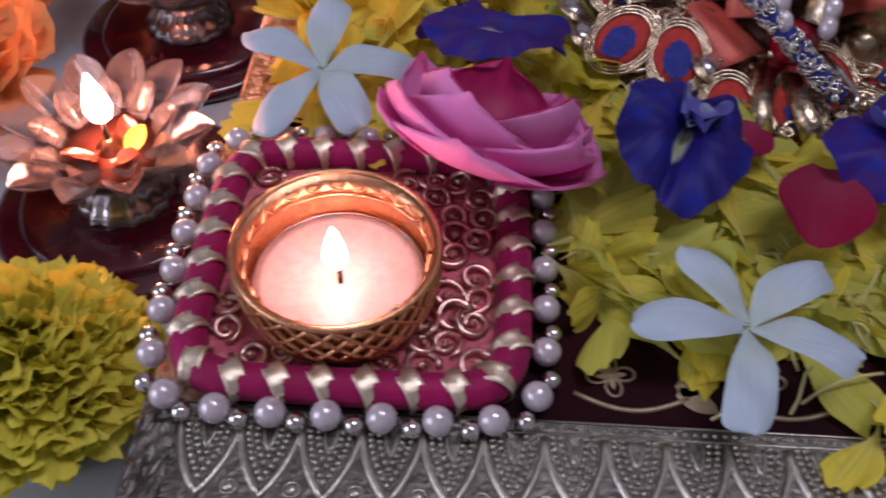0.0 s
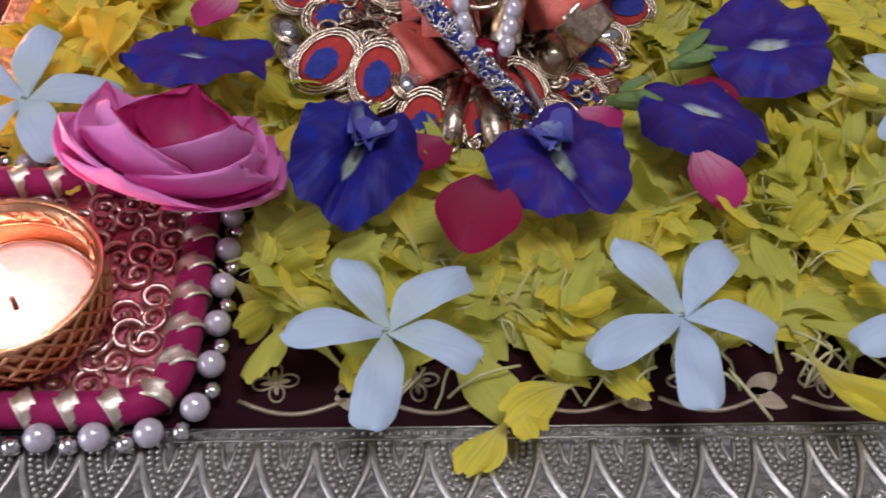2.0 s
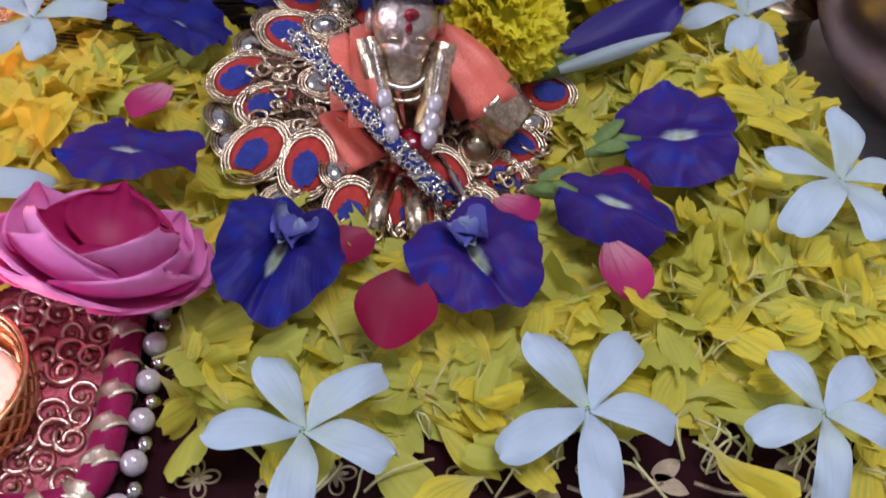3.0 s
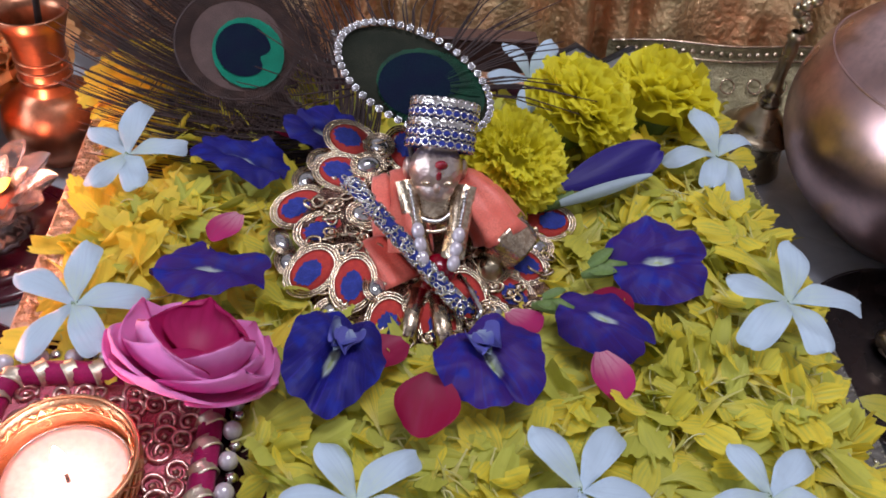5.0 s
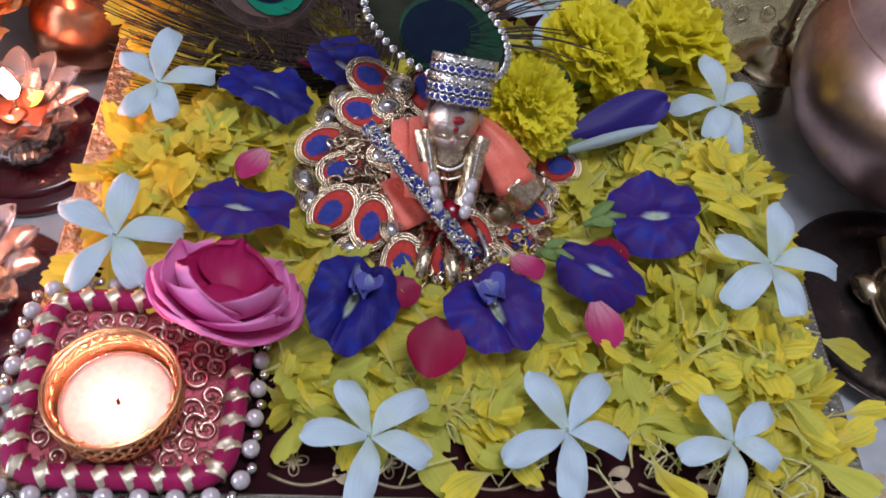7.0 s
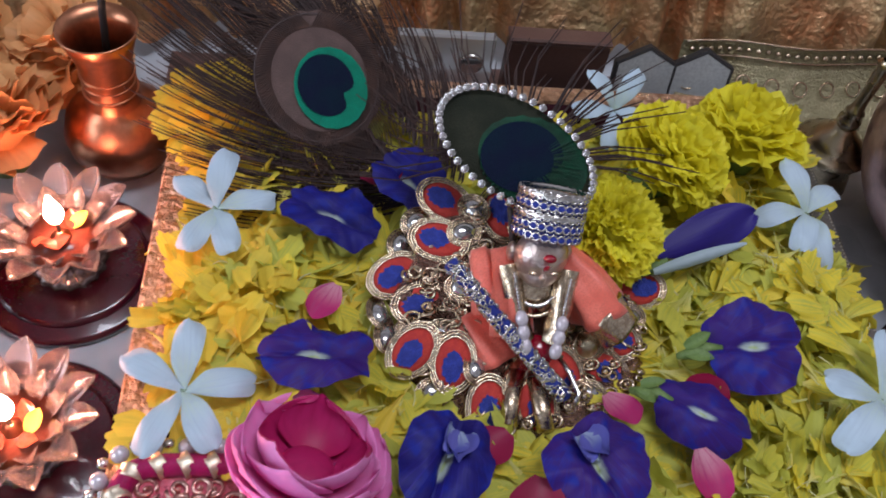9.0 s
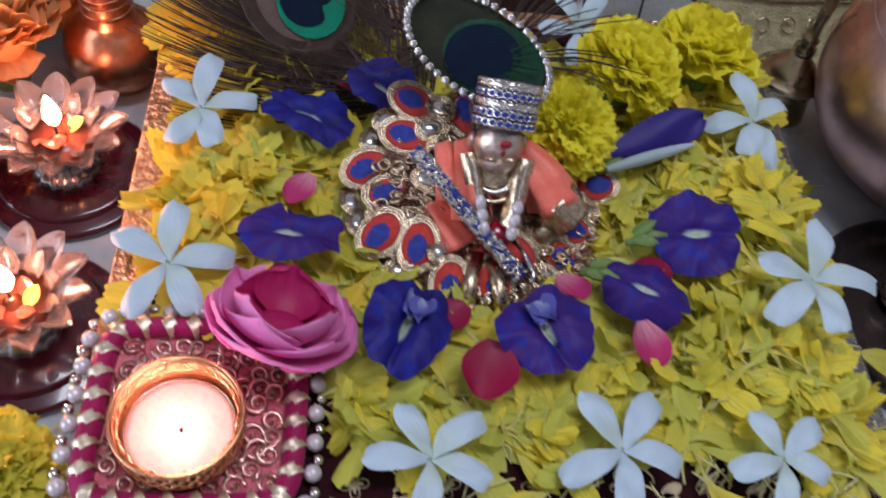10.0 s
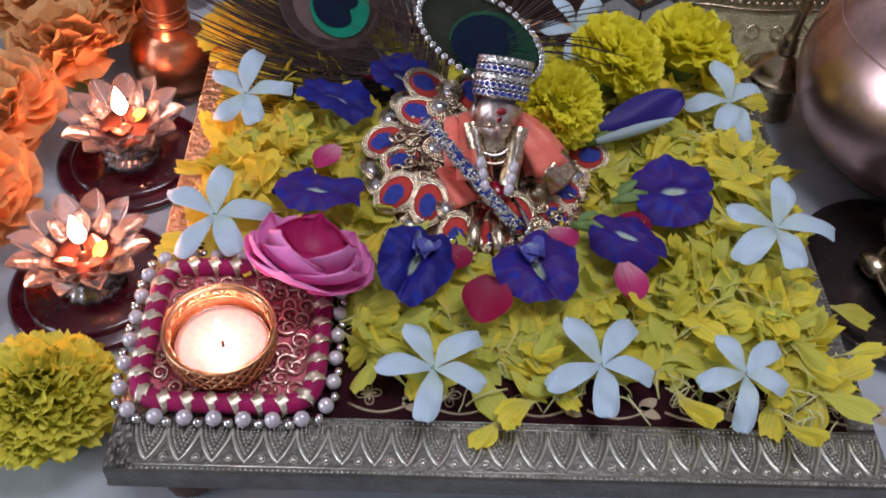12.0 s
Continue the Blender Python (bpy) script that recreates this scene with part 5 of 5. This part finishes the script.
for k in range(2):
    fig.add(ring(0.0078 + 0.0016 * k, 0.0009, 28, 6), Matrix.Translation((0.1475, 0.1515 - 0.0010 * k, 0.0835 - 0.0022 * k)) @ turn(28, 0, 0), 4 if k != 1 else 2)
HY, HZ = 0.0040, 0.0030
blob((0.1480, 0.1530 + HY, 0.0915 + HZ), 0.0100, 0.0086, 0.0104, 0)
blob((0.1480, 0.1505 + HY, 0.0862 + HZ), 0.0076, 0.0070, 0.0064, 0)
blob((0.1480, 0.1440 + HY, 0.0895 + HZ), 0.0013, 0.0016, 0.0030, 0, 20)
blob((0.1490, 0.1462 + HY, 0.0985 + HZ), 0.0024, 0.0016, 0.0030, 6, 35, 12)
blob((0.1484, 0.1446 + HY, 0.0948 + HZ), 0.0011, 0.0010, 0.0030, 6, 20)
for s in (-1, 1):
    blob((0.1480 + s * 0.0100, 0.156 + HY, 0.0895 + HZ), 0.0020, 0.0030, 0.0044, 0)
    blob((0.1480 + s * 0.0040, 0.1450 + HY, 0.0915 + HZ), 0.0018, 0.0010, 0.0007, 2)
turban_m = Matrix.Translation((0.1490, 0.1575 + HY, 0.0975 + HZ)) @ turn(-40, 8, 0)
fig.add(lathe([(0.0, 0.0), (0.0108, 0.0), (0.0112, 0.004), (0.0110, 0.014), (0.0096, 0.0165), (0.0, 0.0172)], 28), turban_m, 4)
for k in range(5):
    z = 0.001 + 0.0036 * k
    slot = 3 if k in (0, 1, 3) else 4
    fig.add(ring(0.0112, 0.0018, 36, 6), turban_m @ Matrix.Translation((0, 0, z)), slot)
    for i in range(26):
        a = 2 * math.pi * i / 26 + 0.1 * k
        fig.add(ring(0.0014, 0.0005, 9, 4), turban_m @ turn(0, 0, math.degrees(a)) @ Matrix.Translation((0.0124, 0, z)) @ turn(0, 90, 0), 4)
# shawl wings, as folded thick cloth
def cloth(p, q, width, cup, slot, roll=0.0, curl=0.1, wave=0.05, seed=0, prof=None):
    d = Vector(q) - Vector(p)
    m = Matrix.Translation(p) @ d.to_track_quat("Y", "Z").to_matrix().to_4x4() @ turn(0, roll, 0)
    fig.add(leaf(d.length, width, prof or (lambda v: 0.45 + 0.55 * v), cup=cup, curl=curl, wave=wave, thick=0.0012, nx=10, ny=10, seed=seed), m, slot)


def sleeve(path, radius, slot, flat=1.0, seed=0):
    """Puffed cloth tube with soft lengthwise folds."""
    pts = [Vector(p) for p in path]
    vs2, fs2, uv2 = tube(pts, radius, 22)
    n = len(pts)
    out = []
    for k, p in enumerate(vs2):
        c = pts[min(k // 22, n - 1)]
        d = Vector(p) - c
        w = 1 + (0.15 * math.sin(5 * 2 * math.pi * (k % 22) / 22 + seed) + 0.16 * noise.noise(Vector(p) * 160 + Vector((seed, 0, 0)))) * (1.0 if slot == 1 else 0.3)
        d = d * w
        d.z *= flat
        out.append(c + d)
    fig.add((out, fs2, uv2), None, slot)


def bent(p, q, sag, n=9):
    P, Q = Vector(p), Vector(q)
    return [P.lerp(Q, i / n) + Vector((0, 0, sag * math.sin(math.pi * i / n))) for i in range(n + 1)]


sleeve(bent((0.1370, 0.1660, 0.0850), (0.1395, 0.1400, 0.0690), 0.003), lambda t: 0.0046 + 0.0032 * t, 1, 0.8, 1)
sleeve(bent((0.1290, 0.1700, 0.0780), (0.1330, 0.1480, 0.0700), 0.002), lambda t: 0.0040 + 0.0030 * t, 1, 0.8, 2)
sleeve(bent((0.1570, 0.1640, 0.0850), (0.1745, 0.1480, 0.0715), 0.003), lambda t: 0.0058 + 0.0052 * t, 1, 0.9, 3)
sleeve(bent((0.1250, 0.1500, 0.0640), (0.1365, 0.1330, 0.0590), 0.001), lambda t: 0.0056 + 0.0018 * t, 1, 0.5, 4)
sleeve(bent((0.1738, 0.1486, 0.0720), (0.1830, 0.1430, 0.0665), 0.0), lambda t: 0.0112 - 0.0024 * t, 2, 0.9, 5)
for p, q in (((0.1380, 0.1560, 0.0900), (0.1440, 0.1340, 0.0720)), ((0.1590, 0.1540, 0.0900), (0.1545, 0.1330, 0.0720))):
    cloth(p, q, 0.0085, -0.2, 2, 0, 0.02, 0.06, 6, lambda v: 1.0)
# pearl drops and red bead
for p, q in (((0.1385, 0.1520, 0.0900), (0.1432, 0.1350, 0.0735)), ((0.1590, 0.1500, 0.0900), (0.1550, 0.1330, 0.0735))):
    P, Q = Vector(p), Vector(q)
    for i in range(14):
        c = P.lerp(Q, i / 13 * 0.62) + Vector((0, -0.001, 0.001))
        fig.add(ball(0.0008, 6, 4), Matrix.Translation(c), 4)
    for i in range(3):
        c = P.lerp(Q, 0.68 + 0.21 * i) + Vector((0, -0.002, 0.002))
        fig.add(ball(0.0024, 12, 8, sz=1.3), along(c, c + (Q - P)), 5)
blob((0.1500, 0.1345, 0.0650), 0.0066, 0.0064, 0.0062, 6)
blob((0.1560, 0.1310, 0.0575), 0.0080, 0.0060, 0.0045, 7)
blob((0.1440, 0.1300, 0.0575), 0.0050, 0.0120, 0.0040, 2, 0, 0, -30)
fig.add(tube([(0.1580, 0.135, 0.062), (0.1625, 0.128, 0.0605), (0.1655, 0.120, 0.0590), (0.1640, 0.1165, 0.0580)], 0.0012, 8), None, 4)
fig.add(tube([(0.1430, 0.1290, 0.0580), (0.1400, 0.1180, 0.0565), (0.1385, 0.1080, 0.0560)], lambda t: 0.0042 - 0.0010 * t, 10), None, 2)
fig.add(tube([(0.1500, 0.1260, 0.0580), (0.1510, 0.1160, 0.0570), (0.1520, 0.1060, 0.0565)], lambda t: 0.0042 - 0.0010 * t, 10), None, 2)
tagged(part("deity_figurine", fig, FIG), "small silver-faced figurine in coral cloth and blue turban", "figurine")
gb = thing("small_bell", "small round brass bell lying on the robe", "bell", Matrix.Translation((0.1705, 0.1395, 0.0625)))
part("shell", one(lathe([(0.0001, -0.0042), (0.0042, -0.0040), (0.0048, -0.002), (0.0042, 0.0015), (0.0024, 0.0035), (0.0001, 0.004)], 20)), M_brass, gb)
part("loop", one(ring(0.0012, 0.0004, 12, 5)), M_brass, gb, m=Matrix.Translation((0, 0, 0.0048)) @ turn(90, 0, 0))

# flute wound with blue and silver braid
fl = thing("braided_flute", "slim flute wound in blue and silver braid, laid across the figurine", "flute")
A, B = Vector((0.1150, 0.1540, 0.0925)), Vector((0.1600, 0.1180, 0.0600))
part("shaft", one(tube([A.lerp(B, i / 10) for i in range(11)], 0.0026, 10)), M_blue, fl, "blue braid")
fm = along(A, B)
LEN = (B - A).length
for k in range(9):
    part("silver_wrap", one(ring(0.0029, 0.0006, 14, 5)), M_bead, fl, "silver braid", m=fm @ Matrix.Translation((0, 0, LEN * (k + 0.5) / 9)) @ turn(28 if k % 2 else -28, 0, 0))
lace = Shape()
lq = random.Random(31)
for k in range(330):
    lace.add(ring(lq.uniform(0.0006, 0.0012), 0.0003, 9, 4), fm @ Matrix.Translation((0, 0, LEN * lq.random())) @ turn(0, 0, lq.uniform(0, 360)) @ Matrix.Translation((0.0029, 0, 0)) @ turn(lq.uniform(-30, 30), 90 + lq.uniform(-30, 30), 0))
tagged(part("silver_lace", lace, M_bead, fl, "tiny silver lace loops"), kind="stuff")


# ---- peacock feathers ----
def oval(a, b, z, n=40, notch=0.0, wob=0.0):
    vs2 = [(0, 0, z)]
    uv = [(0.5, 0.5)]
    for j in (0.5, 1.0):
        for i in range(n):
            t = 2 * math.pi * i / n
            k = 1 - notch * math.exp(-((t - 5.76) / 0.28) ** 2) + wob * math.sin(19 * t)
            vs2.append((a * j * k * math.cos(t), b * j * k * math.sin(t), z - 0.0010 * j * j))
            uv.append((0.5, 0.5))
    fs2 = [(0, 1 + i, 1 + (i + 1) % n) for i in range(n)]
    fs2 += [(1 + i, 1 + n + i, 1 + n + (i + 1) % n, 1 + (i + 1) % n) for i in range(n)]
    return vs2, fs2, uv


f1 = thing("peacock_feather", "large dark peacock feather with a teal and navy eye", "feather", Matrix.Translation((0.0690, 0.2540, 0.0820)) @ turn(24, 0, 12), "peacock feathers")
part("bronze_field", one(oval(0.0275, 0.0310, 0.0, wob=0.02)), M_fbrown, f1, "bronze brown field", m=Matrix.Translation((-0.003, 0.004, -0.0010)))
part("pale_ring", one(ring(0.0262, 0.0005, 56, 5, 1.12)), M_fgrey, f1, "pale bronze ring", m=Matrix.Translation((-0.004, 0.004, -0.0016)) @ Matrix.Diagonal((1, 1, 0.4, 1)))
part("teal_ring", one(oval(0.0156, 0.0187, 0.0006, wob=0.01)), M_teal, f1, "bright teal oval", m=Matrix.Translation((0.001, -0.002, 0)))
part("navy_eye", one(oval(0.0120, 0.0142, 0.0014, notch=0.35)), M_navy, f1, "navy heart", m=Matrix.Translation((-0.001, -0.001, 0)))
bq = random.Random(21)
barbs = Shape()


def strand(s, a0, a1, L, r, sag, k):
    pts = [s]
    for i in range(8):
        f = (i + 0.5) / 8
        a = a0 + (a1 - a0) * f
        pts.append(pts[-1] + Vector((math.cos(a), math.sin(a), sag + 0.02 * math.sin(7 * f + k))) * (L / 8))
    barbs.add(tube(pts, lambda f: r * (1.05 - 0.7 * f), 4, False))


for k in range(170):
    # left vane: strands leave the quill low and sweep out to the left, curving up towards the tip
    t = k / 169
    s = Vector((0.038 - 0.040 * t, -0.060 + 0.066 * t, -0.0050)) + Vector((bq.uniform(-0.002, 0.002), bq.uniform(-0.003, 0.003), bq.uniform(-0.002, 0.001)))
    a = radians(196 - 74 * t + bq.uniform(-4, 4))
    strand(s, a, a - radians(34 - 14 * t), 0.088 + 0.020 * math.sin(math.pi * t) + bq.uniform(-0.015, 0.012), bq.uniform(0.00045, 0.0008), -0.02, k)
for k in range(130):
    # right vane: upright strands leaning to the left
    t = k / 129
    s = Vector((0.050 - 0.044 * t, -0.050 + 0.066 * t, -0.0050)) + Vector((bq.uniform(-0.003, 0.003), bq.uniform(-0.003, 0.003), bq.uniform(-0.002, 0.001)))
    a = radians(64 + 46 * t + bq.uniform(-5, 5))
    strand(s, a, a + radians(34), 0.060 + 0.020 * t + bq.uniform(-0.012, 0.015), bq.uniform(0.00032, 0.0006), 0.02, k)
for k in range(46):
    # plume above the eye
    t = k / 45
    s = Vector((-0.018 + 0.034 * t, 0.028 + 0.006 * math.sin(math.pi * t), -0.0040))
    a = radians(150 - 62 * t + bq.uniform(-5, 5))
    strand(s, a, a + radians(18), bq.uniform(0.035, 0.060), bq.uniform(0.0003, 0.0005), 0.02, k)
rays = Shape()
for k in range(150):
    a = 2 * math.pi * k / 150
    lean = 0.45 * (1 if math.cos(a) < 0 else -1)
    p0 = Vector((-0.003 + 0.0205 * math.cos(a), 0.003 + 0.0240 * math.sin(a), -0.0014))
    p1 = Vector((-0.003 + 0.0330 * math.cos(a + lean * 0.5), 0.003 + 0.0370 * math.sin(a + lean * 0.5), -0.0022))
    p2 = Vector((-0.003 + bq.uniform(0.038, 0.050) * math.cos(a + lean), 0.003 + bq.uniform(0.042, 0.054) * math.sin(a + lean), -0.0045))
    rays.add(tube([p0, p0.lerp(p1, 0.5) + Vector((0, 0, 0.0003)), p1, p2], lambda f: 0.00042 * (1.0 - 0.6 * f), 3, False))
M_ray = surface("feather_bronze_barb", (0.10, 0.055, 0.042), (0.035, 0.022, 0.02), 0.45, 0.2, 120, 900, 0.3, Specular_IOR_Level=0.2)
tagged(part("bronze_fringe", rays, M_ray, f1, "bronze barbs round the eye"), kind="stuff")
tagged(part("barb_fringe", barbs, M_barb, f1, "fine dark bronze barbs"), kind="stuff")
part("quill", one(tube([(0.004, -0.004, -0.003), (0.018, -0.030, -0.004), (0.034, -0.058, -0.009)], 0.0011, 7)), M_fgrey, f1, "pale quill")

f2 = thing("jewelled_peacock_feather", "peacock feather eye framed by a row of crystals, behind a turban", "feather", Matrix.Translation((0.1405, 0.1965, 0.1070)) @ turn(30, 0, 0), "peacock feathers")
SLANT = turn(0, 0, -31)
part("bronze_field", one(oval(0.0318, 0.0183, 0.0, wob=0.004)), M_olive, f2, "olive bronze field", m=SLANT)
part("green_oval", one(oval(0.0215, 0.0165, 0.0008, wob=0.02)), M_fgreen, f2, "dark green oval", m=Matrix.Translation((0.0065, -0.0040, 0)) @ turn(0, 0, -20))
part("navy_eye", one(oval(0.0158, 0.0136, 0.0022, notch=0.2)), M_navy, f2, "navy centre", m=Matrix.Translation((0.0020, -0.0030, 0)))
fr = Shape()
for k in range(150):
    a0 = bq.uniform(0, 6.283)
    pts = [(0.006 + (0.008 + 0.012 * f) * math.cos(a0 + 0.06 * f), -0.004 + (0.007 + 0.009 * f) * math.sin(a0 + 0.06 * f), 0.0016 - 0.0010 * f) for f in (0, 0.33, 0.66, 1)]
    fr.add(tube(pts, 0.00013, 3, False))
tagged(part("fine_fringe", fr, M_fgreen, f2), kind="stuff")
stone = one(ball(0.00125, 8, 6, sz=0.8), ring(0.0013, 0.00035, 12, 5)).mesh("crystal", M_crystal)
for k in range(48):
    a = 2 * math.pi * k / 48
    part("crystal", stone, None, f2, m=SLANT @ Matrix.Translation((0.0324 * math.cos(a), 0.0188 * math.sin(a), 0.0012)))
part("stem", one(tube([(-0.002, -0.022, -0.001), (0.001, -0.034, -0.010), (0.003, -0.042, -0.022)], 0.0012, 7)), M_fgrey, f2, "pale quill")
tips = Shape()
for k in range(24):
    a = math.radians(-14 + 68 * k / 23 + bq.uniform(-4, 4))
    L = bq.uniform(0.020, 0.050)
    st = Vector((0.024 * math.cos(a), 0.020 * math.sin(a), -0.002))
    tips.add(tube([st, st + Vector((math.cos(a + 0.15), math.sin(a + 0.15), 0.02)) * L * 0.5, st + Vector((math.cos(a + 0.05), math.sin(a + 0.05), -0.02)) * L], lambda f: 0.0005 * (1.05 - 0.6 * f), 3, False))
for k in range(36):
    a = math.radians(70 + 130 * k / 35 + bq.uniform(-4, 4))
    L = bq.uniform(0.010, 0.045)
    st = Vector((0.024 * math.cos(a), 0.020 * math.sin(a), -0.002))
    tips.add(tube([st, st + Vector((math.cos(a), math.sin(a), 0.05)) * L * 0.5, st + Vector((math.cos(a - 0.2), math.sin(a - 0.2), 0.05)) * L], lambda f: 0.00045 * (1.05 - 0.6 * f), 3, False))
tagged(part("loose_fringe", tips, M_barb, f2, "loose dark barbs"), kind="stuff")


# ---- back row ----
bx = thing("wooden_box", "plain brown box standing behind the stool", "box")
part("body", one(slab(0.1630, 0.2180, 0.3360, 0.3460, 0.0, 0.0420, 0.001)), M_box, bx, smooth=False)
part("lid", one(slab(0.1622, 0.2188, 0.3352, 0.3468, 0.0422, 0.0450, 0.001)), M_box, bx, "thin brown lid", smooth=False)
# Black strip added for the dark gap along the box's foot.
part("dark_gap_strip", one(slab(0.1600, 0.2210, 0.3260, 0.3350, 0.0, 0.0060, 0.001)), M_dark, bx, "black strip standing in for the dark gap below", smooth=False)
pq = thing("clear_plaque", "small clear acrylic plaque with a silver coin in it", "plaque")
part("slab", one(slab(0.1030, 0.1560, 0.3380, 0.3440, 0.0, 0.0420, 0.0012)), clear_glass("acrylic", (0.86, 0.88, 0.88), 0.08, 0.7), pq, smooth=False)
part("coin", one(lathe([(0.0, 0.0012), (0.0060, 0.0012), (0.0068, 0.0004), (0.0068, -0.0012), (0.0, -0.0012)], 30)), M_bead, pq, "silver coin", m=Matrix.Translation((0.1440, 0.3365, 0.0250)) @ turn(90, 0, 0))
for cx in (0.2420, 0.2745):
    hx = thing("hexagonal_mirror", "small dark-edged hexagonal mirror tile standing upright", "mirror", Matrix.Translation((cx, 0.3360, 0.0215)) @ turn(78, 0, 0), "hexagonal mirrors")
    part("edge", one(lathe([(0.0, -0.004), (0.0205, -0.004), (0.0205, 0.0), (0.0188, 0.0006), (0.0184, 0.0)], 6)), M_dark, hx, "black edge", m=turn(0, 0, 30), smooth=False)
    part("face", one(lathe([(0.0, 0.0004), (0.0184, 0.0003)], 6)), M_mirror, hx, "grey mirror face", m=turn(0, 0, 30), smooth=False)


def drape(x0, x1, fn, nx=120, ny=24):
    vs2, fs2 = [], []
    for j in range(ny + 1):
        for i in range(nx + 1):
            vs2.append(fn(x0 + (x1 - x0) * i / nx, j / ny))
    for j in range(ny):
        for i in range(nx):
            fs2.append((j * (nx + 1) + i, j * (nx + 1) + i + 1, (j + 1) * (nx + 1) + i + 1, (j + 1) * (nx + 1) + i))
    return vs2, fs2, None


def ruffle(x, v):
    y = 0.364 + 0.030 * v + 0.010 * math.sin(x * 150 + 3 * math.sin(x * 47) + 2 * v) + 0.006 * noise.noise(Vector((x * 60, v * 5, 1)))
    return (x, y, 0.012 + 0.118 * v + 0.006 * math.sin(x * 90 + 5 * v) * (1 - v))


tagged(part("ruffled_cloth", one(drape(-0.16, 0.62, ruffle, 240, 22)), M_ruffle), "ruffled orange and gold tissue cloth hanging behind", "cloth")


def brocade(x, v):
    return (x, 0.350 - 0.036 * (1 - v) ** 2 + 0.002 * math.sin(x * 70), 0.001 + 0.040 * v)


# Brown sheet added over the pale marble to darken it behind the stool.
tagged(part("added_floor_cover", one(drape(-0.02, 0.262, lambda x, v: (x, 0.300 + 0.060 * v, 0.0015 + 0.0012 * math.sin(x * 160) * math.sin(v * 9)), 60, 10)), M_box), "plain brown sheet added to darken the marble behind the stool", "cloth")
br = thing("brocade_cloth", "green-gold brocade cloth with a beaded border band", "cloth")
part("fabric", one(drape(0.262, 0.56, brocade, 80, 12)), M_brocade, br)
bb = Shape()
for k in range(52):
    x = 0.268 + k * 0.0056
    bb.add(ball(0.0016, 7, 5), Matrix.Translation(Vector(brocade(x, 0.86)) + Vector((0, -0.002, 0.001))))
    if k % 3 == 0:
        bb.add(ring(0.0042, 0.0006, 16, 5), Matrix.Translation(Vector(brocade(x, 0.45)) + Vector((0, -0.0015, 0.002))) @ turn(50, 0, 0))
bb.add(tube([Vector(brocade(0.264 + 0.29 * i / 30, 0.75)) + Vector((0, -0.001, 0.001)) for i in range(31)], 0.0008, 5))
bb.add(tube([Vector(brocade(0.264 + 0.29 * i / 30, 0.97)) + Vector((0, -0.001, 0.001)) for i in range(31)], 0.0008, 5))
tagged(part("beaded_band", bb, M_goldthread, br, "gold beaded band"), kind="stuff")
lamp = thing("ceiling_lamp", "flat white ceiling lamp lighting the room", "lamp")
part("housing", one(slab(-0.10, 1.10, -0.18, 0.42, 2.36, 2.399, 0.004)), M_wall, lamp, smooth=False)
